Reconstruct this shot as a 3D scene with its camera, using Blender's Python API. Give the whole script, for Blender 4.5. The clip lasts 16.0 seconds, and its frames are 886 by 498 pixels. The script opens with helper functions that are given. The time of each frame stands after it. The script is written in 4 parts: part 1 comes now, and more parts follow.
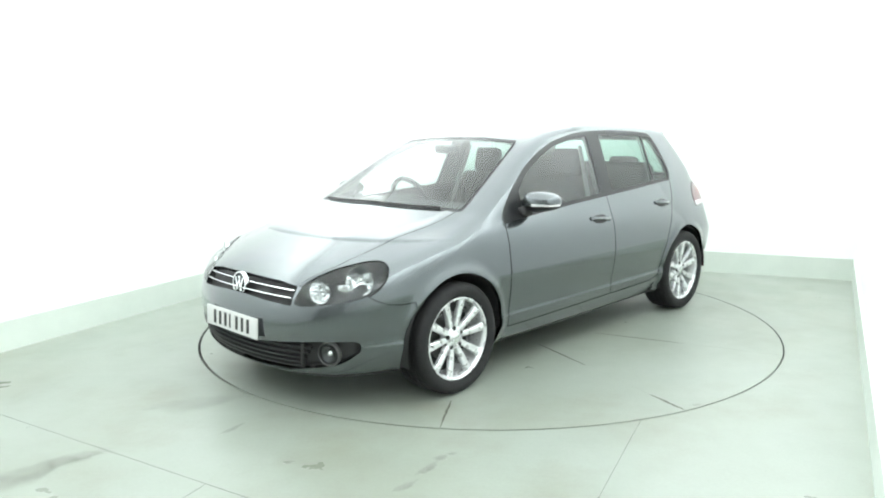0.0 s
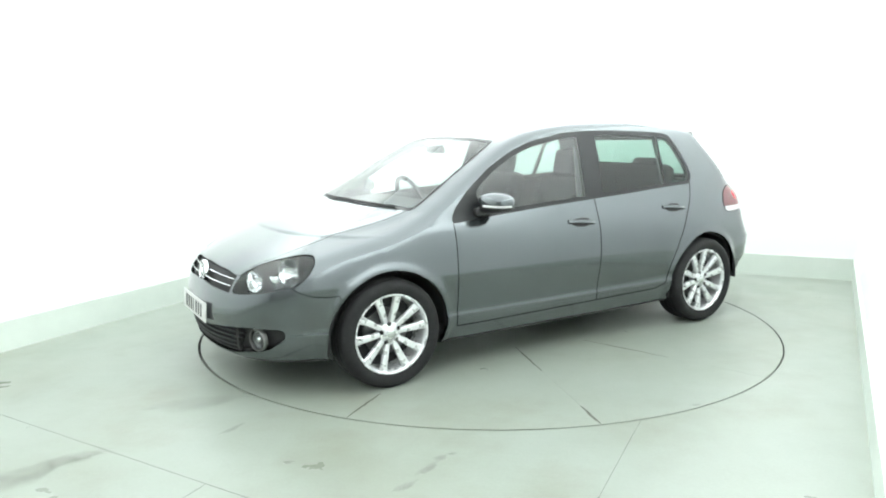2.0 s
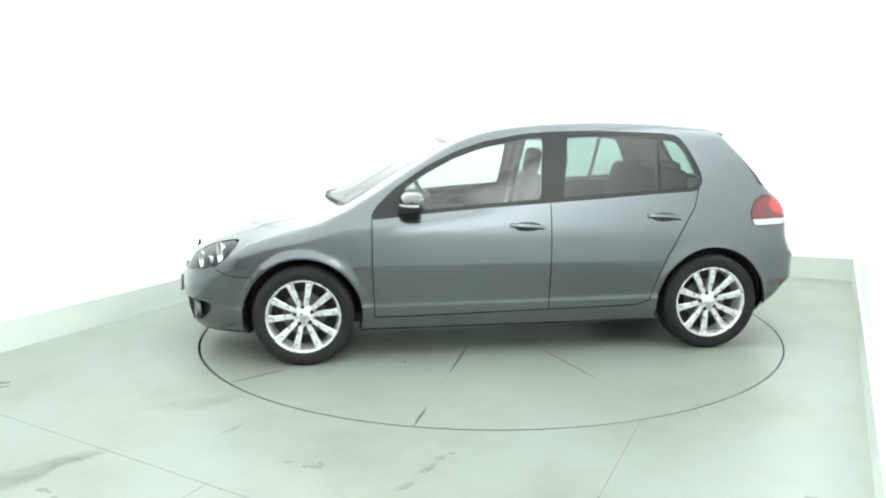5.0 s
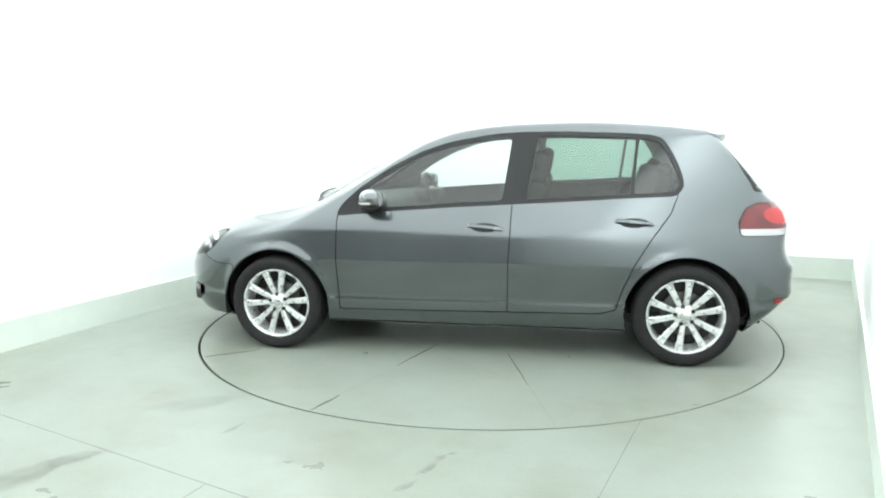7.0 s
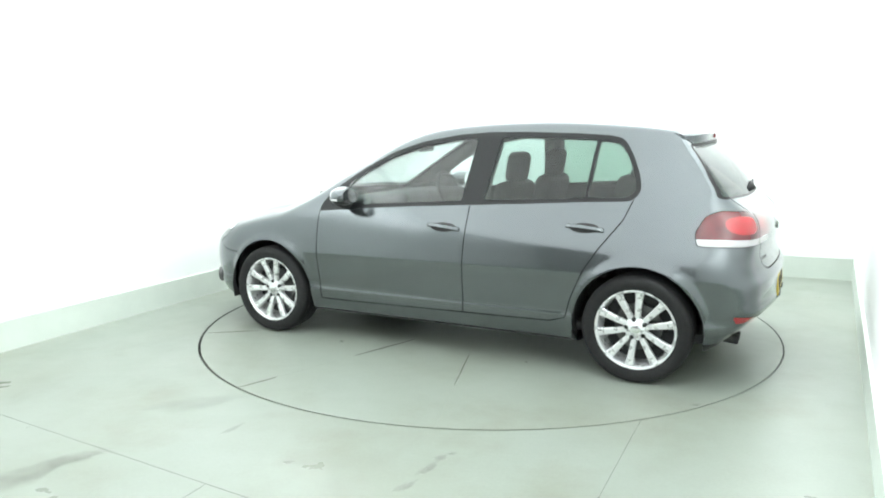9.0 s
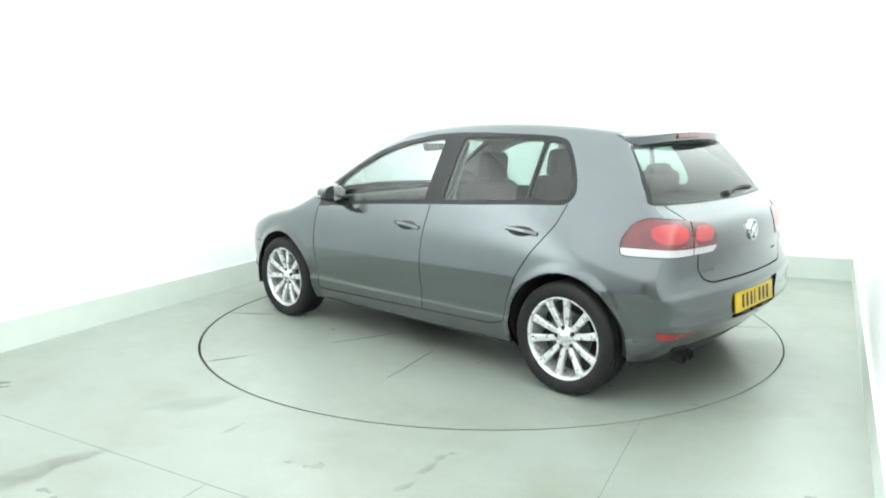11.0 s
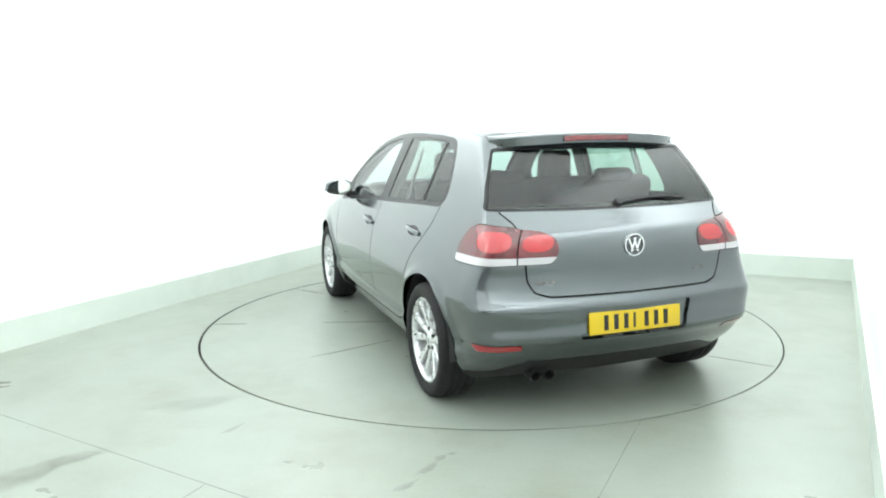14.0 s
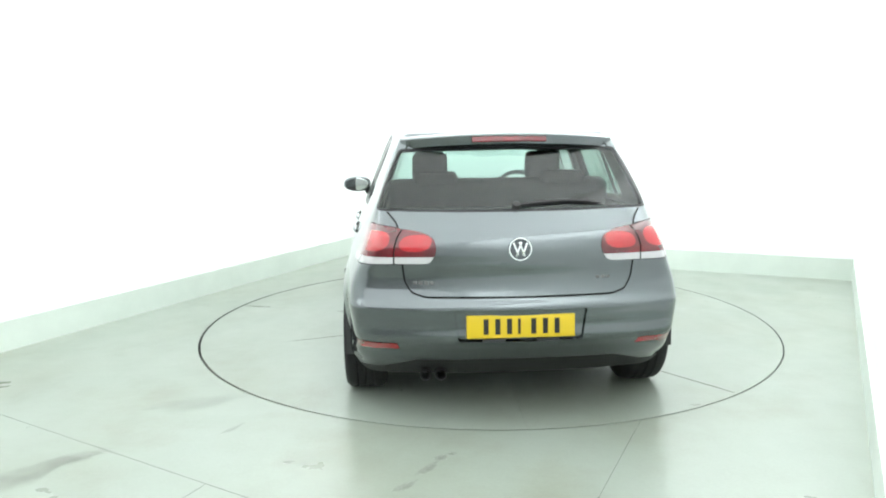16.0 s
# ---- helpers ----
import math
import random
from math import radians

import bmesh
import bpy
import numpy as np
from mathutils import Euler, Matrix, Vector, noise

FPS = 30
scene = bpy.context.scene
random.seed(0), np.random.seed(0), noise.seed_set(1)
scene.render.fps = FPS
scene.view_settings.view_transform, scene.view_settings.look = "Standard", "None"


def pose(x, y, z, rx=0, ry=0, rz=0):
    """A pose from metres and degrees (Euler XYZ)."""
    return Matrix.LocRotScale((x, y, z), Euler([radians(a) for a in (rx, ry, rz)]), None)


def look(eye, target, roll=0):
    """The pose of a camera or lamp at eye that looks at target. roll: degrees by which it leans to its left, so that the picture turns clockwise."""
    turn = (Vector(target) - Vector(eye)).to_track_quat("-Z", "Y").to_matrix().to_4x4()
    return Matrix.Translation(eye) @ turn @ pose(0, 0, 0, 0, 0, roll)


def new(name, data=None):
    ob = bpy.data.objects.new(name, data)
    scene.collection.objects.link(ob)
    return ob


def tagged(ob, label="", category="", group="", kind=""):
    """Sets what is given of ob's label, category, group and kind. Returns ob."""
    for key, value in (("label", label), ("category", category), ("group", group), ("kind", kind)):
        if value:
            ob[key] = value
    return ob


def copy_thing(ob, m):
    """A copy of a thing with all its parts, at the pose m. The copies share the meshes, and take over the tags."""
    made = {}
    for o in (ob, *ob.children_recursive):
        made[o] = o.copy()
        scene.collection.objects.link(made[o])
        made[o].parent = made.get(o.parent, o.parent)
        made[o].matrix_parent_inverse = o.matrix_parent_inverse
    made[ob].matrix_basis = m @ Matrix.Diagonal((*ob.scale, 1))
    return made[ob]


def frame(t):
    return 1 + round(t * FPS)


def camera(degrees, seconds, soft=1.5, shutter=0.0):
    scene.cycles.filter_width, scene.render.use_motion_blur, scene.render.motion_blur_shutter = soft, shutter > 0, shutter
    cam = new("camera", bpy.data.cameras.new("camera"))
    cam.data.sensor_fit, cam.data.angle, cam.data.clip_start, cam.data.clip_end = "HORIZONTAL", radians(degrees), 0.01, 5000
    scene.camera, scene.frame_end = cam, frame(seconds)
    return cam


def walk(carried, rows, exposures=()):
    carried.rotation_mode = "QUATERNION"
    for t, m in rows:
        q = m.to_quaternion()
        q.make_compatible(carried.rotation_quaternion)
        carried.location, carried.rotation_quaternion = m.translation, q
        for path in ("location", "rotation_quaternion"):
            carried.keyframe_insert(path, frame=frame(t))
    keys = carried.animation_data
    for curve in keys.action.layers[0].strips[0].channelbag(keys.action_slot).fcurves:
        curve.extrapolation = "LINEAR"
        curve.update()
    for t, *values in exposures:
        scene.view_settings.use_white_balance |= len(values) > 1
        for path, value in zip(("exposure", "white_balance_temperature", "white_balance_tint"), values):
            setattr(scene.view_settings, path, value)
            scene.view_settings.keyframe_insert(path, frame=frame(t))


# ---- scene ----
cam = camera(62.3, 16.0, soft=2.0)
EYE = Vector((0.0, -5.399, 1.434))
WAY = Vector((-0.05715, 0.98510, -0.16223))
walk(cam, [(0.0, look(EYE, EYE + WAY, -0.674)), (16.0, look(EYE, EYE + WAY, -0.674))],
     exposures=[(0.0, 0.0, 6500, 10), (16.0, 0.0, 6500, 10)])

# ---------------------------------------------------------------- light
world = bpy.data.worlds.new("world")
scene.world = world
world.use_nodes = True
world.node_tree.nodes["Background"].inputs["Color"].default_value = (0.9, 1.0, 0.96, 1)
world.node_tree.nodes["Background"].inputs["Strength"].default_value = 0.05


def area_lamp(name, eye, target, size_x, size_y, watts, color):
    data = bpy.data.lights.new(name, "AREA")
    data.shape, data.size, data.size_y, data.energy, data.color = "RECTANGLE", size_x, size_y, watts, color
    ob = new(name, data)
    ob.matrix_basis = look(eye, target)
    return ob


LAMP = (0.945, 0.995, 1.0)
for off in (-2.25, -0.75, 0.75, 2.25):
    row = area_lamp("ceiling_light_row", (0, 0, 3.5), (0, 0.0001, 0), 1.5, 12.2, 95, LAMP)
    row.matrix_basis = pose(-1.48, -3.19, 3.5, 0, 0, -24.9) @ pose(off, 0, 0)
# unseen fill lamps added along the wall heads, shielded and aimed at the walls
for name, eye, target, size_x, size_y, watts in (("west_washer", (-2.40, -0.45, 3.45), (-3.15, -0.12, 2.55), 7.5, 0.6, 94),
                                                 ("east_washer", (1.30, -1.53, 3.45), (2.05, -1.87, 2.55), 8.0, 0.6, 142),
                                                 ("north_washer", (0.65, 1.50, 3.45), (0.95, 2.30, 2.55), 4.2, 0.6, 55)):
    area_lamp(name, eye, target, size_x, size_y, watts, LAMP).data.spread = radians(95)

# ---------------------------------------------------------------- materials


def material(name, color, rough=0.5, metal=0.0, **more):
    m = bpy.data.materials.new(name)
    m.use_nodes = True
    b = m.node_tree.nodes["Principled BSDF"]
    b.inputs["Base Color"].default_value = (*color, 1)
    b.inputs["Roughness"].default_value = rough
    b.inputs["Metallic"].default_value = metal
    for key, value in more.items():
        b.inputs[key.replace("_", " ")].default_value = value
    return m




def nodes_of(m):
    t = m.node_tree
    return t, t.nodes, t.links, t.nodes["Principled BSDF"]


def noise_node(t, scale, detail=4.0, rough=0.55, coords="Object"):
    tc = t.nodes.new("ShaderNodeTexCoord")
    n = t.nodes.new("ShaderNodeTexNoise")
    n.inputs["Scale"].default_value, n.inputs["Detail"].default_value, n.inputs["Roughness"].default_value = scale, detail, rough
    t.links.new(tc.outputs[coords], n.inputs["Vector"])
    return n


def ramp_node(t, source, stops):
    r = t.nodes.new("ShaderNodeValToRGB")
    e = r.color_ramp.elements
    while len(e) < len(stops):
        e.new(0.5)
    for k, (at, col) in enumerate(stops):
        e[k].position, e[k].color = at, (*col, 1) if len(col) == 3 else col
    t.links.new(source, r.inputs["Fac"])
    return r


def bump_node(t, b, source, strength, distance):
    n = t.nodes.new("ShaderNodeBump")
    n.inputs["Strength"].default_value, n.inputs["Distance"].default_value = strength, distance
    t.links.new(source, n.inputs["Height"])
    t.links.new(n.outputs["Normal"], b.inputs["Normal"])
    return n


# grey metallic paint: fine flake sparkle under a clear coat
PAINT = material("grey_metallic_paint", (0.16, 0.165, 0.165), 0.2, 0.85, Coat_Weight=0.75, Coat_Roughness=0.05)
t_, n_, l_, b_ = nodes_of(PAINT)
fl = noise_node(t_, 1.6, 3.0)
rp = ramp_node(t_, fl.outputs["Fac"], [(0.3, (0.128, 0.142, 0.150)), (0.7, (0.142, 0.156, 0.164))])
l_.new(rp.outputs["Color"], b_.inputs["Base Color"])
dust = noise_node(t_, 3.0, 5.0)
rr = ramp_node(t_, dust.outputs["Fac"], [(0.35, (0.15, 0.15, 0.15)), (0.7, (0.20, 0.20, 0.20))])
l_.new(rr.outputs["Color"], b_.inputs["Roughness"])

# plastic parts, and the black that paints shade in wheels and under the bumper
BLACK = material("black_plastic_and_shade", (0.018, 0.018, 0.019), 0.55)
t_, n_, l_, b_ = nodes_of(BLACK)
gr = noise_node(t_, 300.0, 2.0)
bump_node(t_, b_, gr.outputs["Fac"], 0.06, 0.002)
GLOSS_BLACK = material("gloss_black_trim", (0.016, 0.017, 0.018), 0.30, 0.0, Specular_IOR_Level=0.3)
RUBBER = material("tyre_rubber", (0.022, 0.022, 0.023), 0.75)
t_, n_, l_, b_ = nodes_of(RUBBER)
gr = noise_node(t_, 40.0, 4.0)
rp = ramp_node(t_, gr.outputs["Fac"], [(0.3, (0.006, 0.006, 0.007)), (0.75, (0.012, 0.012, 0.013))])
l_.new(rp.outputs["Color"], b_.inputs["Base Color"])
ALLOY = material("silver_alloy", (0.74, 0.75, 0.76), 0.28, 0.5)
t_, n_, l_, b_ = nodes_of(ALLOY)
gr = noise_node(t_, 25.0, 4.0)
rp = ramp_node(t_, gr.outputs["Fac"], [(0.3, (0.24, 0.24, 0.24)), (0.75, (0.36, 0.36, 0.36))])
l_.new(rp.outputs["Color"], b_.inputs["Roughness"])
CHROME = material("bright_chrome", (0.82, 0.83, 0.84), 0.08, 1.0)
STEEL = material("brake_steel", (0.16, 0.16, 0.16), 0.4, 0.9)
TRIM = material("charcoal_interior", (0.021, 0.022, 0.023), 0.75)
SEAT = material("charcoal_seat_cloth", (0.015, 0.015, 0.017), 0.95)
t_, n_, l_, b_ = nodes_of(SEAT)
gr = noise_node(t_, 45.0, 3.0)
bump_node(t_, b_, gr.outputs["Fac"], 0.15, 0.004)
HEADLINER = material("grey_headliner", (0.11, 0.114, 0.114), 0.95)
RED_BRIGHT = material("bright_red_lens", (0.42, 0.008, 0.015), 0.15, 0.0, Coat_Weight=1.0, Coat_Roughness=0.02)
RED_LENS = material("red_lamp_lens", (0.25, 0.008, 0.022), 0.10, 0.0, Coat_Weight=1.0, Coat_Roughness=0.02)
t_, n_, l_, b_ = nodes_of(RED_LENS)
gr = noise_node(t_, 7.0, 2.0)
rp = ramp_node(t_, gr.outputs["Fac"], [(0.35, (0.085, 0.003, 0.008)), (0.65, (0.16, 0.005, 0.012))])
l_.new(rp.outputs["Color"], b_.inputs["Base Color"])
WHITE_LENS = material("white_lamp_lens", (0.52, 0.51, 0.52), 0.12, 0.0, Coat_Weight=1.0)
LAMP_DARK = material("dark_lamp_housing", (0.05, 0.052, 0.055), 0.25, 0.7)
BOWL = material("silvered_reflector", (0.85, 0.86, 0.87), 0.10, 0.95)
BADGE_DARK = material("badge_field", (0.10, 0.11, 0.12), 0.2, 0.6)
BELT_CLOTH = material("belt_webbing", (0.25, 0.26, 0.26), 0.9)
MIRROR = material("mirror_glass", (0.85, 0.87, 0.87), 0.02, 1.0)
PLATE_WHITE = material("white_plate", (0.66, 0.66, 0.65), 0.35)
PLATE_YELLOW = material("yellow_plate", (0.66, 0.46, 0.015), 0.35)
INK = material("plate_bars_black", (0.015, 0.015, 0.015), 0.5)


def pane_material(name, tint, gloss):
    """Thin tinted glass: clear through, with a mirror sheen that grows at a grazing angle."""
    m = bpy.data.materials.new(name)
    m.use_nodes = True
    t = m.node_tree
    t.nodes.remove(t.nodes["Principled BSDF"])
    out = t.nodes["Material Output"]
    clear, sheen, mix, edge = (t.nodes.new(k) for k in ("ShaderNodeBsdfTransparent", "ShaderNodeBsdfGlossy", "ShaderNodeMixShader", "ShaderNodeLayerWeight"))
    clear.inputs["Color"].default_value = (*tint, 1)
    sheen.inputs["Roughness"].default_value = 0.01
    edge.inputs["Blend"].default_value = 0.5
    rise, fit = t.nodes.new("ShaderNodeMath"), t.nodes.new("ShaderNodeMath")
    rise.operation, fit.operation = "POWER", "MULTIPLY_ADD"
    rise.inputs[1].default_value = 4.5
    fit.inputs[1].default_value, fit.inputs[2].default_value = 1.0 - gloss, gloss
    t.links.new(edge.outputs["Facing"], rise.inputs[0])
    t.links.new(rise.outputs[0], fit.inputs[0])
    t.links.new(fit.outputs[0], mix.inputs["Fac"])
    t.links.new(clear.outputs[0], mix.inputs[1])
    t.links.new(sheen.outputs[0], mix.inputs[2])
    t.links.new(mix.outputs[0], out.inputs["Surface"])
    return m


GLASS = pane_material("clear_window_glass", (0.80, 0.88, 0.86), 0.09)
GLASS_SIDE = pane_material("tinted_side_glass", (0.44, 0.56, 0.51), 0.06)
GLASS_BACK = pane_material("tinted_rear_glass", (0.50, 0.66, 0.60), 0.06)
CLEAR = pane_material("clear_lens", (0.93, 0.95, 0.95), 0.05)

# polished concrete: cloudy grey-green, brown stains and dark scuffs, sheen that varies
CONCRETE = material("pale_concrete", (0.42, 0.45, 0.42), 0.30)
t_, n_, l_, b_ = nodes_of(CONCRETE)
cloud = noise_node(t_, 0.9, 6.0, 0.6)
base = ramp_node(t_, cloud.outputs["Fac"], [(0.30, (0.238, 0.258, 0.210)), (0.48, (0.272, 0.303, 0.260)), (0.70, (0.298, 0.334, 0.295))])
stain = noise_node(t_, 1.5, 6.0, 0.6)
mask = ramp_node(t_, stain.outputs["Fac"], [(0.54, (0, 0, 0)), (0.76, (0.40, 0.40, 0.40))])
mix = t_.nodes.new("ShaderNodeMixRGB")
mix.inputs["Color2"].default_value = (0.19, 0.18, 0.13, 1)
l_.new(mask.outputs["Color"], mix.inputs["Fac"])
l_.new(base.outputs["Color"], mix.inputs["Color1"])
grain = noise_node(t_, 60.0, 5.0, 0.7)
fine = ramp_node(t_, grain.outputs["Fac"], [(0.3, (0.96, 0.96, 0.96)), (0.7, (1.03, 1.03, 1.03))])
mul = t_.nodes.new("ShaderNodeMixRGB")
mul.blend_type = "MULTIPLY"
mul.inputs["Fac"].default_value = 1.0
l_.new(mix.outputs["Color"], mul.inputs["Color1"])
l_.new(fine.outputs["Color"], mul.inputs["Color2"])
l_.new(mul.outputs["Color"], b_.inputs["Base Color"])
shine = noise_node(t_, 1.7, 5.0, 0.6)
rr = ramp_node(t_, shine.outputs["Fac"], [(0.3, (0.26, 0.26, 0.26)), (0.7, (0.42, 0.42, 0.42))])
l_.new(rr.outputs["Color"], b_.inputs["Roughness"])
bump_node(t_, b_, grain.outputs["Fac"], 0.08, 0.002)

WALL = material("white_wall_paint", (0.86, 0.88, 0.87), 0.8)
t_, n_, l_, b_ = nodes_of(WALL)
roll = noise_node(t_, 90.0, 3.0)
bump_node(t_, b_, roll.outputs["Fac"], 0.1, 0.002)
SKIRTING = material("pale_green_upstand", (0.62, 0.68, 0.61), 0.6)
t_, n_, l_, b_ = nodes_of(SKIRTING)
smear = noise_node(t_, 3.0, 5.0, 0.6)
rp = ramp_node(t_, smear.outputs["Fac"], [(0.3, (0.60, 0.655, 0.60)), (0.7, (0.66, 0.72, 0.66))])
l_.new(rp.outputs["Color"], b_.inputs["Base Color"])
# grey stands for the dimness behind the camera, as the car mirrors it
GREY_WALL = material("grey_unseen_wall", (0.42, 0.43, 0.43), 0.8)
STAIN = bpy.data.materials.new("dark_floor_scuff")
STAIN.use_nodes = True
t_, n_, l_, b_ = nodes_of(STAIN)
b_.inputs["Base Color"].default_value, b_.inputs["Roughness"].default_value = (0.14, 0.14, 0.115, 1), 0.5
patch = noise_node(t_, 11.0, 5.0, 0.6)
ro = ramp_node(t_, patch.outputs["Fac"], [(0.32, (0.04, 0.04, 0.04)), (0.70, (0.36, 0.36, 0.36))])
tc_, mp_, gd_ = (t_.nodes.new(k) for k in ("ShaderNodeTexCoord", "ShaderNodeMapping", "ShaderNodeTexGradient"))
mp_.inputs["Location"].default_value, mp_.inputs["Scale"].default_value = (-1.0, -1.0, 0.0), (2.0, 2.0, 0.0)
gd_.gradient_type = "SPHERICAL"
l_.new(tc_.outputs["Generated"], mp_.inputs["Vector"])
l_.new(mp_.outputs["Vector"], gd_.inputs["Vector"])
fade = ramp_node(t_, gd_.outputs["Fac"], [(0.0, (0, 0, 0)), (0.55, (1, 1, 1))])
mm = t_.nodes.new("ShaderNodeMath")
mm.operation = "MULTIPLY"
l_.new(ro.outputs["Color"], mm.inputs[0])
l_.new(fade.outputs["Color"], mm.inputs[1])
l_.new(mm.outputs[0], b_.inputs["Alpha"])
SOFT_STAIN = STAIN.copy()
SOFT_STAIN.name = "soft_floor_stain"
SOFT_STAIN.node_tree.nodes["Color Ramp"].color_ramp.elements[1].color = (0.2, 0.2, 0.2, 1)
SOFT_STAIN.node_tree.nodes["Principled BSDF"].inputs["Base Color"].default_value = (0.24, 0.245, 0.19, 1)
CRACK = material("joint_dirt", (0.10, 0.10, 0.08), 0.8)
DARK = material("dark_gap", (0.02, 0.02, 0.02), 0.8)

# ---------------------------------------------------------------- mesh helpers


def mesh_object(name, bm, mat, parent=None, label="", smooth=False):
    me = bpy.data.meshes.new(name)
    bm.to_mesh(me)
    bm.free()
    if smooth:
        for f in me.polygons:
            f.use_smooth = True
    for m in (mat if isinstance(mat, (list, tuple)) else [mat]):
        me.materials.append(m)
    ob = new(name, me)
    if parent is not None:
        ob.parent = parent
    if label:
        ob["label"] = label
    return ob


def prism(bm, ring, z0, z1):
    """A slab between two heights over a plan outline."""
    low = [bm.verts.new((x, y, z0)) for x, y in ring]
    top = [bm.verts.new((x, y, z1)) for x, y in ring]
    n = len(ring)
    bm.faces.new(top)
    bm.faces.new(low[::-1])
    for i in range(n):
        bm.faces.new((low[i], low[(i + 1) % n], top[(i + 1) % n], top[i]))
    bmesh.ops.recalc_face_normals(bm, faces=bm.faces)


# ---------------------------------------------------------------- room
LB, BR, RF, LF = (-1.42, 3.28), (3.415, 1.452), (-1.37, -9.0), (-6.75, -9.0)
WALL_TOP, SKIRT = 3.6, 0.20
OUT = 0.15


def wall_piece(name, a, b, z0, z1, thick, mat, label, out=0.0):
    """An upright slab whose inner face runs from a to b; the room lies on the right of that way."""
    d = Vector((b[0] - a[0], b[1] - a[1])).normalized()
    n = Vector((-d.y, d.x))
    a, b = Vector(a) + n * out - d * 0.14, Vector(b) + n * out + d * 0.14
    bm = bmesh.new()
    prism(bm, [tuple(a), tuple(b), tuple(b + n * thick), tuple(a + n * thick)], z0, z1)
    return tagged(mesh_object(name, bm, mat), label, "wall", kind="structure")


CORNERS = [("wall_west", LF, LB), ("wall_north", LB, BR), ("wall_east", BR, RF), ("wall_south", RF, LF)]
# the south wall is out of view, added to close the room
for name, a, b in CORNERS:
    wall_piece(name, a, b, 0.0, WALL_TOP, 0.15, GREY_WALL if name == "wall_south" else WALL, "unseen closing wall, grey to dim the car's reflections" if name == "wall_south" else "smooth bright white painted studio wall")

for name, a, b in CORNERS[:3]:
    side = name.split("_")[1]
    ob = wall_piece("baseboard_" + side, a, b, 0.0, 0.205, 0.03, SKIRTING, "pale green painted concrete upstand along the wall", -0.022)
    ob["category"] = "baseboard"

bm = bmesh.new()
prism(bm, [(-7.6, -9.6), (4.6, -9.6), (4.6, 4.6), (-7.6, 4.6)], WALL_TOP, WALL_TOP + 0.1)
tagged(mesh_object("ceiling", bm, WALL), "plain white studio ceiling", "ceiling", kind="structure")

bm = bmesh.new()
prism(bm, [(-7.6, -9.6), (4.6, -9.6), (4.6, 4.6), (-7.6, 4.6)], -0.2, -0.05)
tagged(mesh_object("subfloor", bm, DARK), "dark base under the floor slabs", "floor", kind="structure")

RING_IN, RING_OUT = 2.050, 2.064
bm = bmesh.new()
N = 180
# the pit is a few millimetres off the turntable's centre
inner = [bm.verts.new((RING_OUT * math.cos(2 * math.pi * i / N) - 0.004, RING_OUT * math.sin(2 * math.pi * i / N) + 0.003, 0)) for i in range(N)]
outer = [bm.verts.new((*c, 0)) for c in ((-7.4, -9.4), (4.4, -9.4), (4.4, 4.4), (-7.4, 4.4))]
edges = [bm.edges.new((inner[i], inner[(i + 1) % N])) for i in range(N)] + [bm.edges.new((outer[i], outer[(i + 1) % 4])) for i in range(4)]
bmesh.ops.triangle_fill(bm, use_beauty=True, use_dissolve=False, edges=edges, normal=(0, 0, 1))


def saw_joint(bm, a, b, width, keep):
    """Cut an open joint along the line through a and b, where keep(x, y) holds."""
    a, b = Vector((*a, 0)), Vector((*b, 0))
    d = (b - a).normalized()
    n = Vector((-d.y, d.x, 0))
    for s in (-0.5, 0.5):
        bmesh.ops.bisect_plane(bm, geom=bm.verts[:] + bm.edges[:] + bm.faces[:], plane_co=a + n * s * width, plane_no=n, dist=1e-6)
    for f in [f for f in bm.faces if abs((f.calc_center_median() - a).dot(n)) < width / 2 and keep(*f.calc_center_median()[:2])]:
        bm.faces.remove(f)


JA, JD = Vector((-2.463, -1.951)), Vector((0.887, -0.462))
below = lambda x, y: (Vector((x, y)) - JA).cross(JD) > 0
# a line across splits the slabs where the joints stop
bmesh.ops.bisect_plane(bm, geom=bm.verts[:] + bm.edges[:] + bm.faces[:], plane_co=(JA.x, JA.y, 0), plane_no=(0.462, 0.887, 0), dist=1e-6)
saw_joint(bm, (-2.463, -1.951), (-0.936, -2.746), 0.0022, lambda x, y: True)
saw_joint(bm, (0.693, -2.091), (0.444, -2.690), 0.0014, lambda x, y: not below(x, y) and y < 0)
saw_joint(bm, (-1.144, -2.616), (-1.185, -2.723), 0.0025, below)
FLOOR = tagged(mesh_object("floor", bm, CONCRETE), "pale greenish polished concrete floor with stains", "floor", kind="structure")

turntable = tagged(new("turntable"), "round turntable of pale concrete wedges, flush with floor", "turntable")
for k in range(10):
    bm = bmesh.new()
    a0 = radians(35.1 + 36 * k) + 0.0002
    a1 = radians(35.1 + 36 * (k + 1)) - 0.0002
    ring = [(RING_IN * math.cos(a0 + (a1 - a0) * i / 18), RING_IN * math.sin(a0 + (a1 - a0) * i / 18)) for i in range(19)]
    prism(bm, [(0.05 * math.cos(a1), 0.05 * math.sin(a1)), (0.05 * math.cos(a0), 0.05 * math.sin(a0))] + ring, -0.045, 0.0)
    mesh_object("wedge", bm, CONCRETE, turntable)


# ---------------------------------------------------------------- marks on the floor


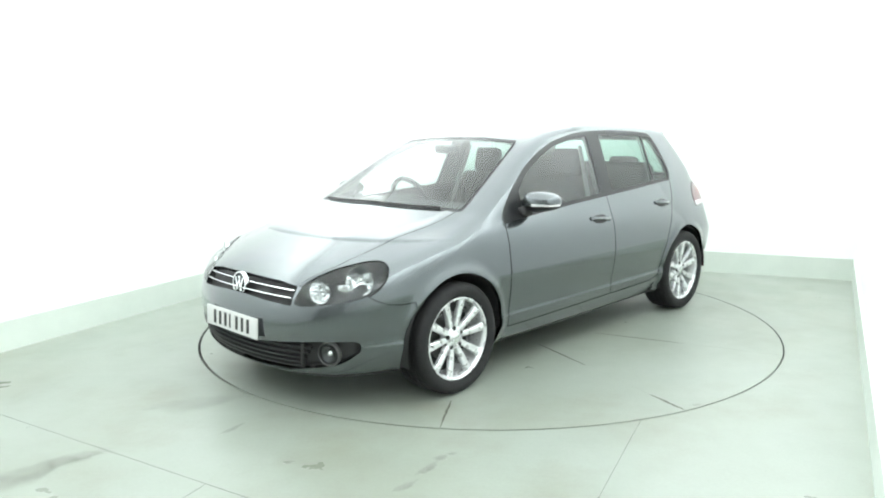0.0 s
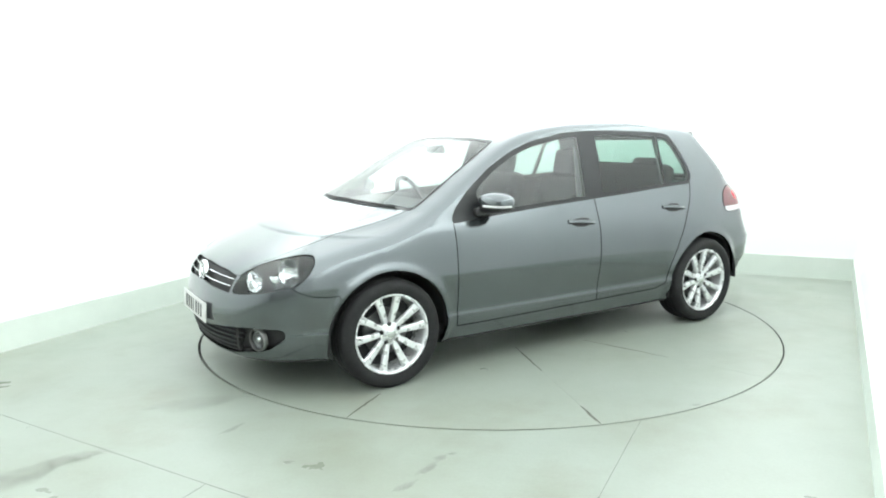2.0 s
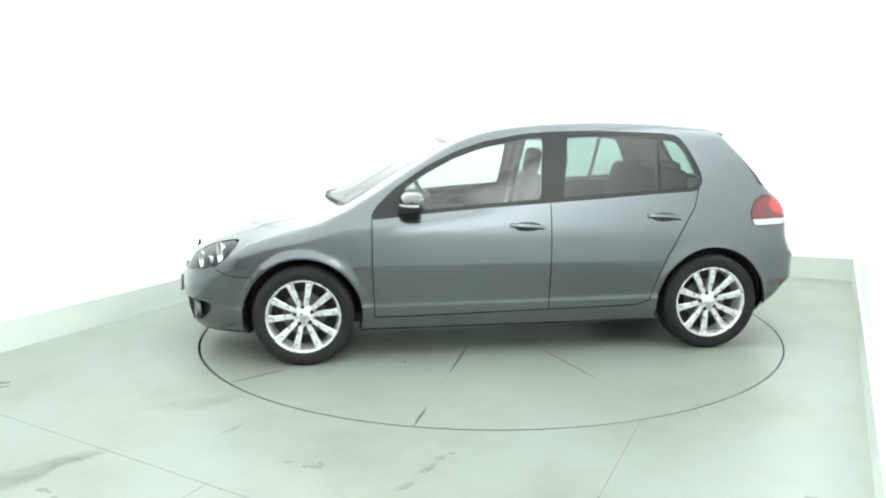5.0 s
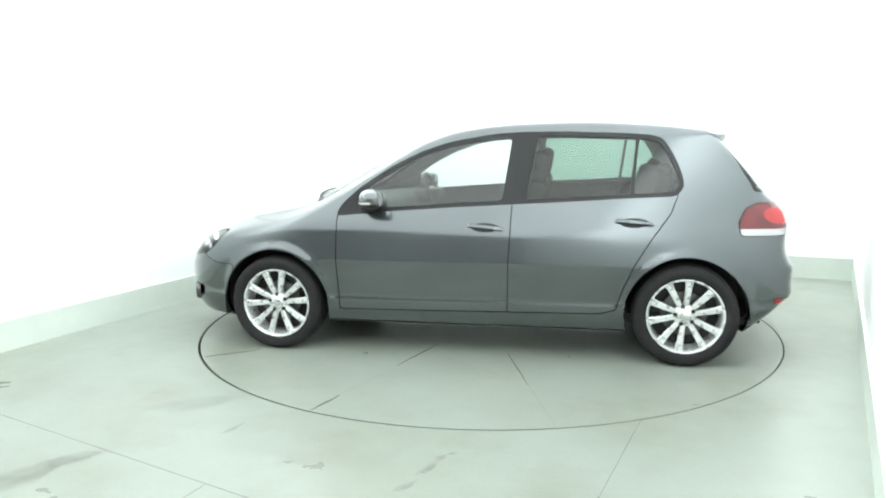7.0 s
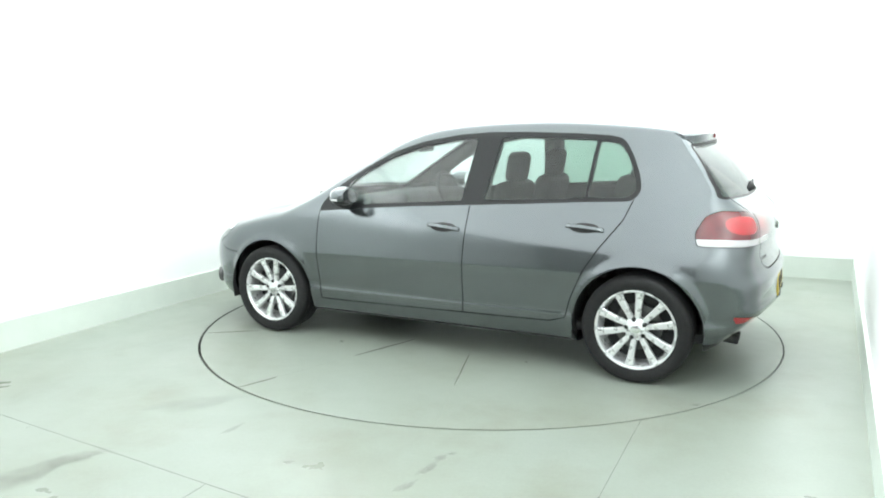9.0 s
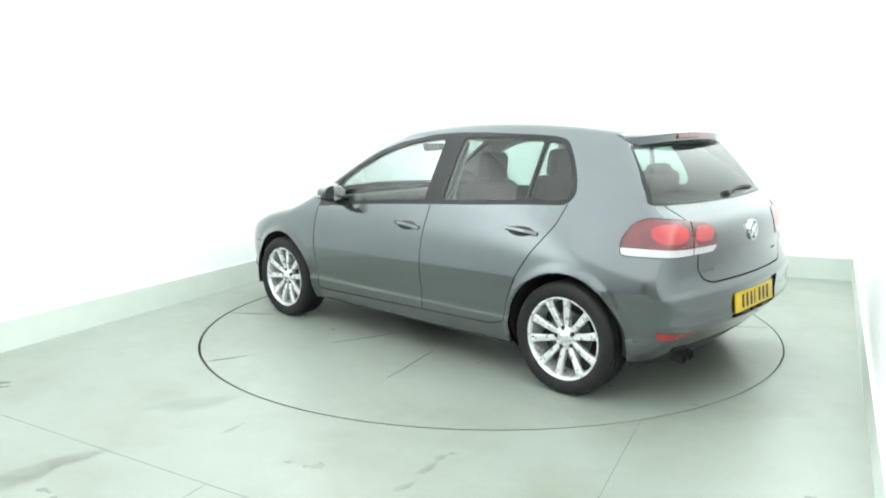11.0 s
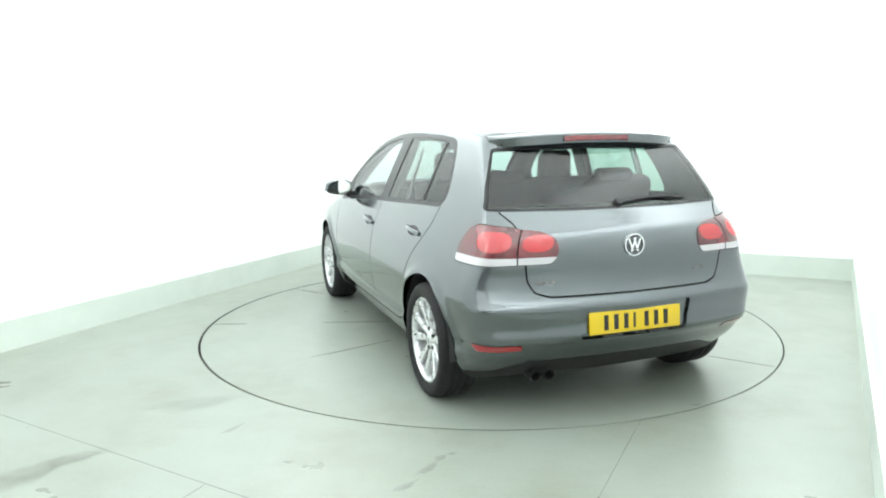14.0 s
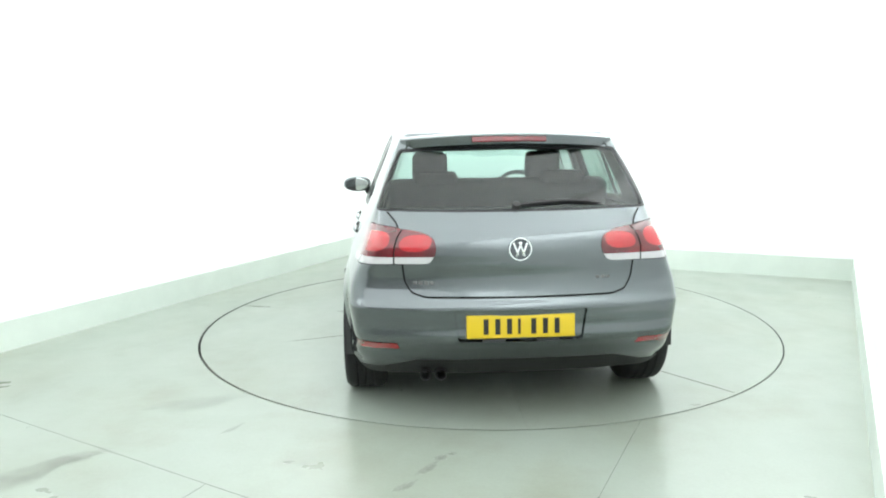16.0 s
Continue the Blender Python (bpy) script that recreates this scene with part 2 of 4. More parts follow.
def scuff(name, at, length, width, turn, mat, label, seed, z=0.0015):
    """A worn patch with a ragged outline, thin on the concrete."""
    rnd = random.Random(seed)
    bm = bmesh.new()
    ring = []
    for i in range(40):
        a = 2 * math.pi * i / 40
        r = 1 + 0.25 * math.sin(3 * a + rnd.random()) + 0.3 * (rnd.random() - 0.5)
        ring.append(bm.verts.new((length / 2 * r * math.cos(a), width / 2 * r * math.sin(a), 0)))
    bm.faces.new(ring)
    ob = mesh_object(name, bm, mat)
    ob.matrix_basis = pose(at[0], at[1], z, 0, 0, turn)
    return tagged(ob, label, "stain", "floor stains", "stuff")


for k, (x, y, ln, wd, turn) in enumerate(((-1.97, -2.60, 0.42, 0.20, 50), (-1.84, -2.41, 0.30, 0.12, 32), (-1.235, -2.08, 0.16, 0.035, 62), (-0.149, -2.318, 0.05, 0.03, 10),
                                          (-0.863, -2.425, 0.06, 0.035, 0), (-0.25, -2.47, 0.16, 0.05, 60), (-0.33, -2.63, 0.14, 0.05, 50), (-0.20, -2.36, 0.08, 0.05, 40),
                                          (1.094, -1.700, 0.07, 0.03, 15), (-1.55, -1.75, 0.55, 0.22, 25))):
    scuff("floor_stain", (x, y), ln, wd, turn, STAIN if k < 9 else SOFT_STAIN, "faint dark scuff on the pale floor" if k < 9 else "pale brown stain on the floor", k)

# worn, dirt-filled stretches of the joints between the wedges
for ang, r0, r1, w in ((71.1, 0.72, 1.22, 0.009), (71.1, 1.80, 2.045, 0.011), (35.1, 1.68, 2.04, 0.010), (107.1, 0.85, 1.45, 0.006), (215.1, 1.55, 2.03, 0.007)):
    bm = bmesh.new()
    rnd = random.Random(int(ang + r0 * 100))
    up, dn = [], []
    for i in range(15):
        r = r0 + (r1 - r0) * i / 14
        h = w * (0.25 + 0.75 * math.sin(math.pi * (i + 0.5) / 15)) * (0.7 + 0.6 * rnd.random())
        s = 0.006 * (rnd.random() - 0.5)
        up.append((r, s + h / 2))
        dn.append((r, s - h / 2))
    prism(bm, dn + up[::-1], -0.002, 0.0012)
    crack = mesh_object("joint_dirt", bm, CRACK, turntable, "dark dirt in a worn joint")
    crack.matrix_basis = pose(0, 0, 0, 0, 0, ang)

# ---------------------------------------------------------------- car body shape


def spline(xs, ys):
    """A smooth curve through a few control values (cubic Hermite, monotone ends)."""
    xs, ys = np.array(xs, float), np.array(ys, float)
    d = np.diff(ys) / np.diff(xs)
    m = np.r_[d[0], (d[1:] * np.diff(xs)[:-1] + d[:-1] * np.diff(xs)[1:]) / (xs[2:] - xs[:-2]), d[-1]]

    def f(x):
        x = np.clip(x, xs[0], xs[-1])
        i = np.clip(np.searchsorted(xs, x) - 1, 0, len(xs) - 2)
        h = xs[i + 1] - xs[i]
        t = (x - xs[i]) / h
        return ((2 * t**3 - 3 * t**2 + 1) * ys[i] + (t**3 - 2 * t**2 + t) * h * m[i]
                + (3 * t**2 - 2 * t**3) * ys[i + 1] + (t**3 - t**2) * h * m[i + 1])
    return f


def step(a, b, x):
    t = np.clip((x - a) / (b - a), 0, 1)
    return t * t * (3 - 2 * t)


def smax(a, b, k):
    h = np.maximum(k - np.abs(a - b), 0) / k
    return np.maximum(a, b) + h * h * h * k / 6


TOP = spline([-1.75, -1.6, -1.43, -1.1, -0.75, -0.42, -0.2, 0.0, 0.25, 0.46, 0.67, 0.87, 1.05, 1.16, 1.24, 1.42, 1.62, 1.85, 2.02, 2.2],
             [1.352, 1.390, 1.422, 1.459, 1.478, 1.478, 1.468, 1.452, 1.412, 1.344, 1.242, 1.135, 1.038, 0.988, 0.965, 0.922, 0.872, 0.800, 0.735, 0.63])
REAR = spline([0.14, 0.20, 0.26, 0.32, 0.36, 0.385, 0.405, 0.425, 0.50, 0.56, 0.60, 0.625, 0.65, 0.68, 0.72, 0.80, 0.88, 0.94, 0.985, 1.03, 1.12, 1.22, 1.33, 1.40],
              [-1.70, -1.755, -1.825, -1.893, -1.930, -1.953, -1.974, -1.992, -1.995, -1.999, -1.997, -1.978, -1.966, -1.954, -1.947, -1.950, -1.945, -1.915, -1.865, -1.815, -1.745, -1.660, -1.560, -1.50])
NOSE = spline([0.14, 0.19, 0.25, 0.34, 0.45, 0.55, 0.62, 0.68, 0.75, 0.85],
              [2.00, 2.075, 2.120, 2.140, 2.152, 2.145, 2.125, 2.095, 2.03, 1.90])
PLAN = spline([-2.1, -1.9, -1.7, -1.5, -1.3, -0.9, 0.0, 0.7, 1.1, 1.4, 1.65, 1.9, 2.1],
              [0.745, 0.800, 0.838, 0.860, 0.872, 0.883, 0.888, 0.884, 0.876, 0.862, 0.838, 0.79, 0.73])
FLANK = spline([0.12, 0.18, 0.23, 0.275, 0.30, 0.335, 0.352, 0.372, 0.385, 0.43, 0.52, 0.58, 0.61, 0.64, 0.72, 0.80, 0.86, 0.892, 0.906, 0.935, 0.96, 1.05],
               [-0.130, -0.096, -0.066, -0.045, -0.034, -0.0272, -0.0258, -0.0285, -0.0285, -0.0205, -0.008, -0.0015, 0.0, -0.0025, -0.011, -0.019, -0.0245, -0.0285, -0.0375, -0.060, -0.073, -0.105])
BELT = spline([-2.0, -1.8, -1.6, -1.4, -1.2, -0.9, 0.0, 0.8, 1.2, 1.6], [0.680, 0.712, 0.742, 0.764, 0.780, 0.796, 0.812, 0.812, 0.80, 0.78])
HUBS = ((1.290, 0.308), (-1.300, 0.308))
ARCH = 0.362


def body_field(p):
    """Below zero inside the car's outer skin."""
    x, y, z = p[..., 0], np.abs(p[..., 1]), p[..., 2]
    sweep = 0.11 * (y / 0.62) ** 2 * step(-0.4, 0.5, x) * (1 - step(1.15, 1.9, x))
    xe = x + sweep
    slope = (TOP(xe + 0.01) - TOP(xe - 0.01)) / 0.02
    crown = 0.014 * (y / 0.58) ** 2.4 * (1 - step(0.9, 1.3, x)) + 0.055 * (y / 0.70) ** 2.5 * step(0.9, 1.3, x)
    crown = crown - 0.007 * np.exp(-((y - 0.535 - 0.10 * (1.9 - x)) / 0.045) ** 2) * step(0.92, 1.1, x) * (1 - step(1.25, 1.85, x))
    top = (z - TOP(xe) + crown) / np.sqrt(1 + slope**2)
    rs = (REAR(z + 0.01) - REAR(z - 0.01)) / 0.02
    rear = (REAR(z) + 0.055 * (y / 0.6) ** 2.2 - x) / np.sqrt(1 + rs**2)
    ns = (NOSE(z + 0.01) - NOSE(z - 0.01)) / 0.02
    nose = (x - NOSE(z) + 0.135 * (y / 0.6) ** 2.3) / np.sqrt(1 + ns**2)
    flare = 0.0
    for hx, hz in HUBS:
        r = np.hypot(x - hx, z - hz)
        flare = flare + 0.017 * np.exp(-((r - ARCH - 0.002) / 0.034) ** 2)
    side = y - PLAN(x) - FLANK(z + 0.04 * x * step(0.68, 0.84, z)) - flare
    upper = (y - BELT(x) + 0.40 * (z - 0.93) + 0.10 * np.maximum(z - 1.1, 0) ** 2) / 1.08
    f = smax(side, upper, 0.03)
    f = smax(f, top, 0.08)
    f = smax(f, nose, 0.30)
    f = smax(f, rear, 0.13 - 0.07 * step(0.94, 1.10, z))
    return smax(f, 0.185 - z, 0.04)


def skin_point(start, way):
    """Where rays from inside the car meet its skin."""
    lo, hi = np.zeros(len(start)), np.full(len(start), 3.0)
    for _ in range(34):
        mid = (lo + hi) / 2
        inside = body_field(start + mid[:, None] * way) < 0
        lo, hi = np.where(inside, mid, lo), np.where(inside, hi, mid)
    return start + lo[:, None] * way


def skin_normal(p):
    e = 0.002
    g = np.stack([body_field(p + np.eye(3)[i] * e) - body_field(p - np.eye(3)[i] * e) for i in range(3)], -1)
    return g / (np.linalg.norm(g, axis=-1, keepdims=True) + 1e-12)


def skin_grid(cell):
    """The left half of the skin (y >= 0) as a bmesh."""
    X0, X1, Y1, Z0, Z1 = -2.0, 2.1, 0.86, 0.18, 1.36
    nx, ny, nz = round((X1 - X0) / cell), round(Y1 / cell), round((Z1 - Z0) / cell)
    index, pts, faces = {}, [], []

    def v(i, j, k):
        if (i, j, k) not in index:
            index[i, j, k] = len(pts)
            pts.append((X0 + (X1 - X0) * i / nx, Y1 * j / ny, Z0 + (Z1 - Z0) * k / nz))
        return index[i, j, k]
    for i in range(nx):
        for k in range(nz):
            faces.append((v(i + 1, ny, k), v(i, ny, k), v(i, ny, k + 1), v(i + 1, ny, k + 1)))
        for j in range(ny):
            faces.append((v(i, j, nz), v(i + 1, j, nz), v(i + 1, j + 1, nz), v(i, j + 1, nz)))
            faces.append((v(i, j, 0), v(i, j + 1, 0), v(i + 1, j + 1, 0), v(i + 1, j, 0)))
    for j in range(ny):
        for k in range(nz):
            faces.append((v(0, j, k), v(0, j, k + 1), v(0, j + 1, k + 1), v(0, j + 1, k)))
            faces.append((v(nx, j, k), v(nx, j + 1, k), v(nx, j + 1, k + 1), v(nx, j, k + 1)))
    pts = np.array(pts)
    start = np.stack([np.clip(pts[:, 0], -1.25, 1.35), pts[:, 1] * 0, np.clip(0.75 + 0.3 * (pts[:, 2] - 0.77), 0.5, 0.95)], -1)
    start[:, 2] -= 0.28 * step(0.9, 1.35, start[:, 0])
    way = pts - start
    way /= np.linalg.norm(way, axis=1, keepdims=True)
    bm = bmesh.new()
    verts = [bm.verts.new(c) for c in skin_point(start, way)]
    for f in faces:
        bm.faces.new([verts[i] for i in f])
    return bm


class Skin:
    """The left half of the car's skin, cut along panel outlines; every face carries the name of its panel."""

    def __init__(self, cell):
        self.bm = skin_grid(cell)
        self.bm.normal_update()
        def slice_at(z, tilt=0.0):
            bmesh.ops.bisect_plane(self.bm, geom=self.bm.verts[:] + self.bm.edges[:] + self.bm.faces[:], plane_co=(0, 0, z), plane_no=(tilt, 0, 1), dist=1e-5)
        slice_at(0.205)
        # edge loops along the pressed creases of the flanks, then back onto the skin
        for z in (0.343, 0.352, 0.362, 0.374, 0.386, 0.60, 0.62):
            slice_at(z)
        for z in (0.880, 0.892, 0.900, 0.909):
            slice_at(z, 0.04)
        co = np.array([v.co for v in self.bm.verts])
        keep = co[:, 1] < 1e-4
        for _ in range(4):
            co = co - body_field(co)[:, None] * skin_normal(co)
        for v, c, mid in zip(self.bm.verts, co, keep):
            v.co = (c[0], 0.0 if mid else c[1], c[2])
        self.bm.normal_update()
        self.tag = self.bm.faces.layers.int.new("panel")
        self.names = ["body"]

    @staticmethod
    def flat(co, view):
        x, y, z = co
        if view == "side":
            return x, z
        if view in ("front", "rear"):
            return y, z
        if view == "top":
            return x, y
        if view == "front_corner":
            return (y - x) * 0.70710678, z
        return (x + y) * 0.70710678, z

    WAYS = {"side": (0, 1, 0), "front": (1, 0, 0), "rear": (-1, 0, 0), "top": (0, 0, 1),
            "front_corner": (0.70710678, 0.70710678, 0), "rear_corner": (-0.70710678, 0.70710678, 0)}

    def cut(self, name, ring, view, where=None, over=("body",)):
        """Cut the outline into the skin and name the faces inside it, where they are still of a panel in over."""
        way = Vector(self.WAYS[view])
        us, vs = [p[0] for p in ring], [p[1] for p in ring]
        lo, hi = (min(us) - 0.05, min(vs) - 0.05), (max(us) + 0.05, max(vs) + 0.05)

        def near(f):
            c = f.calc_center_median()
            u, v = self.flat(c, view)
            return lo[0] < u < hi[0] and lo[1] < v < hi[1] and f.normal.dot(way) > 0.03 and (where is None or where(*c))
        near_faces = {f for f in self.bm.faces if near(f)}
        for (u0, v0), (u1, v1) in zip(ring, ring[1:] + ring[:1]):
            du, dv = u1 - u0, v1 - v0
            size = math.hypot(du, dv)
            if size < 1e-6:
                continue
            nu, nv = -dv / size, du / size
            if view == "side":
                co, no = Vector((u0, 0, v0)), Vector((nu, 0, nv))
            elif view in ("front", "rear"):
                co, no = Vector((0, u0, v0)), Vector((0, nu, nv))
            elif view == "top":
                co, no = Vector((u0, v0, 0)), Vector((nu, nv, 0))
            elif view == "front_corner":
                co, no = Vector((-u0 * 0.70710678, u0 * 0.70710678, v0)), Vector((-nu * 0.70710678, nu * 0.70710678, nv))
            else:
                co, no = Vector((u0 * 0.70710678, u0 * 0.70710678, v0)), Vector((nu * 0.70710678, nu * 0.70710678, nv))
            a, b = (min(u0, u1) - 0.002, min(v0, v1) - 0.002), (max(u0, u1) + 0.002, max(v0, v1) + 0.002)
            todo = set()
            for f in near_faces:
                fl = [self.flat(v.co, view) for v in f.verts]
                if max(q[0] for q in fl) < a[0] or min(q[0] for q in fl) > b[0] or max(q[1] for q in fl) < a[1] or min(q[1] for q in fl) > b[1]:
                    continue
                todo.add(f)
            if not todo:
                continue
            geom = list({v for f in todo for v in f.verts}) + list({e for f in todo for e in f.edges}) + list(todo)
            got = bmesh.ops.bisect_plane(self.bm, geom=geom, plane_co=co, plane_no=no, dist=1e-5)
            near_faces = {f for f in near_faces if f.is_valid} | {g for g in got["geom"] if isinstance(g, bmesh.types.BMFace)}
        if name not in self.names:
            self.names.append(name)
        k, free = self.names.index(name), {self.names.index(o) for o in over if o in self.names}
        arr = np.array(ring)
        nxt = np.roll(arr, -1, 0)
        self.bm.normal_update()
        for f in near_faces:
            if f.is_valid and f[self.tag] in free and near(f):
                u, v = self.flat(f.calc_center_median(), view)
                cross = (arr[:, 1] > v) != (nxt[:, 1] > v)
                with np.errstate(divide="ignore", invalid="ignore"):
                    at = arr[:, 0] + (v - arr[:, 1]) / (nxt[:, 1] - arr[:, 1]) * (nxt[:, 0] - arr[:, 0])
                if np.count_nonzero(cross & (u < at)) % 2:
                    f[self.tag] = k

    def gap(self, name, ring, view, width=0.005, where=None, over=("body",)):
        """A panel with an open joint round it."""
        self.cut("joint", ring, view, where, over)
        self.cut(name, shrink(ring, width), view, where, ("joint",))

    def faces_of(self, *names):
        want = {self.names.index(n) for n in names if n in self.names}
        return [f for f in self.bm.faces if f[self.tag] in want]


def shrink(ring, d):
    """The outline moved inwards by d."""
    n = len(ring)
    area = sum(ring[i][0] * ring[(i + 1) % n][1] - ring[(i + 1) % n][0] * ring[i][1] for i in range(n))
    s = 1 if area > 0 else -1
    out = []
    for i in range(n):
        p, q, r = Vector(ring[i - 1]), Vector(ring[i]), Vector(ring[(i + 1) % n])
        a, b = (q - p).normalized(), (r - q).normalized()
        na, nb = Vector((-a.y, a.x)) * s, Vector((-b.y, b.x)) * s
        m = na + nb
        m = m / max(m.length_squared, 0.5) * 2
        out.append((q.x + m.x * d, q.y + m.y * d))
    return out


def rounded(ring, r=0.03, steps=4):
    """The outline with its corners turned into arcs."""
    out, n = [], len(ring)
    for i in range(n):
        p, q, s = Vector(ring[i - 1]), Vector(ring[i]), Vector(ring[(i + 1) % n])
        a, b = p - q, s - q
        d = min(r, a.length * 0.45, b.length * 0.45)
        a, b = q + a.normalized() * d, q + b.normalized() * d
        for k in range(steps + 1):
            t = k / steps
            out.append(tuple(a * (1 - t) ** 2 + q * 2 * t * (1 - t) + b * t * t))
    return out


def skin_panel(name, faces, mat, parent, sides, flange=0.012, push=0.0, label="", bend=True):
    """Mesh parts from skin faces: sides "both" joins the two halves in one mesh, "pair" makes one for each side. The rim turns inwards."""
    verts, index, polys = [], {}, []
    for f in faces:
        for v in f.verts:
            if v not in index:
                index[v] = len(verts)
                verts.append(tuple(v.co))
        polys.append([index[v] for v in f.verts])
    P = np.array(verts)
    N = skin_normal(P)
    own = set(faces)
    rim = [(index[l.vert], index[l.link_loop_next.vert]) for f in faces for l in f.loops
           if not any(g in own for g in l.edge.link_faces if g is not f)
           and not (sides == "both" and abs(l.vert.co.y) < 1e-4 and abs(l.link_loop_next.vert.co.y) < 1e-4)]
    # winding follows the outward way
    a, b, c = P[polys[0][0]], P[polys[0][1]], P[polys[0][2]]
    flip = np.dot(np.cross(b - a, c - a), N[polys[0][0]]) < 0
    P0 = P + N * push
    P = P0
    lows = {}
    allP, allF, allN = list(P), [], []
    for q in polys:
        q = q[::-1] if flip else q
        allF.append(q)
        allN += [N[i] for i in q]
    if flange:
        for i, j in rim:
            for k in (i, j):
                if k not in lows:
                    lows[k] = len(allP)
                    allP.append(P[k] - N[k] * flange)
            q = [j, i, lows[i], lows[j]]
            n = np.cross(P[i] - P[j], N[i])
            n = n / (np.linalg.norm(n) + 1e-12) * (-1 if flip else 1)
            allF.append(q[::-1] if flip else q)
            allN += [n] * 4
    allP, allN = np.array(allP), np.array(allN)

    def mirrored(P, F, Nn):
        out, k = [], 0
        for q in F:
            out += list(Nn[k:k + len(q)][::-1] * (1, -1, 1))
            k += len(q)
        return P * (1, -1, 1), [q[::-1] for q in F], np.array(out)

    def build(P, F, Nn):
        me = bpy.data.meshes.new(name)
        me.from_pydata([tuple(v) for v in P], [], F)
        me.polygons.foreach_set("use_smooth", [True] * len(F))
        me.update()
        me.normals_split_custom_set([tuple(v) for v in Nn])
        me.materials.append(mat)
        ob = new(name, me)
        ob.parent = parent
        if label:
            ob["label"] = label
        return ob
    P2, F2, N2 = mirrored(allP, allF, allN)
    if sides == "both":
        return build(np.vstack([allP, P2]), allF + [[i + len(allP) for i in q] for q in F2], np.vstack([allN, N2]))
    if sides == "left":
        return build(allP, allF, allN)
    return build(allP, allF, allN), build(P2, F2, N2)

# ---------------------------------------------------------------- the car
car = tagged(new("car"), "dark grey metallic five-door hatchback car on a turntable", "car")
skin = Skin(0.022)

# wheel openings
for hx, hz in HUBS:
    ring = [(hx + ARCH * math.cos(math.pi * i / 40), hz + ARCH * math.sin(math.pi * i / 40)) for i in range(41)]
    ring += [(hx - ARCH * 0.93, 0.10), (hx + ARCH * 0.93, 0.10)]
    skin.cut("opening", ring, "side", lambda x, y, z: y > 0.5)
for f in skin.bm.faces:
    c = f.calc_center_median()
    if f[skin.tag] == 0 and f.normal.z < -0.5:
        f[skin.tag] = 1 if c.y > 0.55 and min(abs(c.x - hx) for hx, hz in HUBS) < ARCH * 0.93 else 0

# side windows
DLO = rounded([(0.872, 0.888), (0.50, 0.921), (0.12, 0.947), (-0.24, 0.966), (-0.60, 0.985), (-0.92, 1.004), (-1.235, 1.017), (-1.285, 1.075), (-1.268, 1.16),
               (-1.215, 1.28), (-1.155, 1.365), (-1.08, 1.384), (-0.90, 1.396), (-0.57, 1.408), (-0.32, 1.408), (-0.12, 1.396), (0.15, 1.350), (0.34, 1.288),
               (0.53, 1.195), (0.72, 1.070), (0.84, 0.960)], 0.05)
PANE_F = rounded([(0.665, 0.935), (0.12, 0.972), (-0.195, 0.990), (-0.245, 1.372), (-0.10, 1.362), (0.15, 1.318), (0.34, 1.255), (0.52, 1.165), (0.655, 1.075)], 0.03)
PANE_R = rounded([(-0.345, 0.998), (-0.965, 1.030), (-1.000, 1.362), (-0.57, 1.378), (-0.405, 1.376)], 0.02)
PANE_Q = rounded([(-0.985, 1.031), (-1.215, 1.042), (-1.256, 1.085), (-1.238, 1.16), (-1.188, 1.27), (-1.135, 1.342), (-1.020, 1.361)], 0.025)
upright = lambda x, y, z: y > 0.3
skin.cut("surround", DLO, "side", upright)
skin.cut("pane_front", PANE_F, "side", upright, ("surround",))
skin.cut("pane_rear", PANE_R, "side", upright, ("surround",))
skin.cut("pane_quarter", PANE_Q, "side", upright, ("surround",))

# lamps
HEAD = rounded([(-1.150, 0.572), (-1.113, 0.650), (-1.028, 0.701), (-0.914, 0.740), (-0.772, 0.770), (-0.690, 0.772), (-0.650, 0.742), (-0.664, 0.682),
                (-0.719, 0.630), (-0.788, 0.603), (-0.898, 0.582), (-1.013, 0.566), (-1.104, 0.556)], 0.05)
skin.gap("headlamp", HEAD, "front_corner", 0.007, lambda x, y, z: x > 1.5)
TAIL = rounded([(-0.566, 0.793), (-0.576, 0.866), (-0.639, 0.953), (-0.708, 0.982), (-0.843, 0.974), (-1.005, 0.950), (-1.067, 0.922), (-1.088, 0.870), (-1.082, 0.835), (-1.058, 0.797),
                (-0.912, 0.795), (-0.60, 0.787)], 0.025)
rearward = lambda x, y, z: x < -1.45
skin.gap("tail_red", TAIL, "rear_corner", 0.004, rearward)
skin.cut("tail_white", [(-1.2, 0.78), (-0.5, 0.78), (-0.5, 0.828), (-1.2, 0.834)], "rear_corner", rearward, ("tail_red",))
skin.cut("tail_joint", [(-0.921, 0.70), (-0.915, 0.70), (-0.915, 1.1), (-0.921, 1.1)], "rear_corner", rearward, ("tail_red", "tail_white"))
skin.cut("tail_red_inner", [(-1.3, 0.80), (-0.918, 0.80), (-0.918, 1.1), (-1.3, 1.1)], "rear_corner", rearward, ("tail_red",))
skin.cut("tail_white_inner", [(-1.3, 0.70), (-0.918, 0.70), (-0.918, 0.9), (-1.3, 0.9)], "rear_corner", rearward, ("tail_white",))
oval = lambda cu, cz, a, b: [(cu + a * math.copysign(abs(math.cos(t)) ** 0.8, math.cos(t)), cz + b * math.copysign(abs(math.sin(t)) ** 0.8, math.sin(t))) for t in [2 * math.pi * i / 32 for i in range(32)]]
skin.cut("tail_glow", oval(-0.800, 0.903, 0.090, 0.046), "rear_corner", rearward, ("tail_red",))
skin.cut("tail_glow_inner", oval(-0.996, 0.896, 0.062, 0.038), "rear_corner", rearward, ("tail_red_inner",))
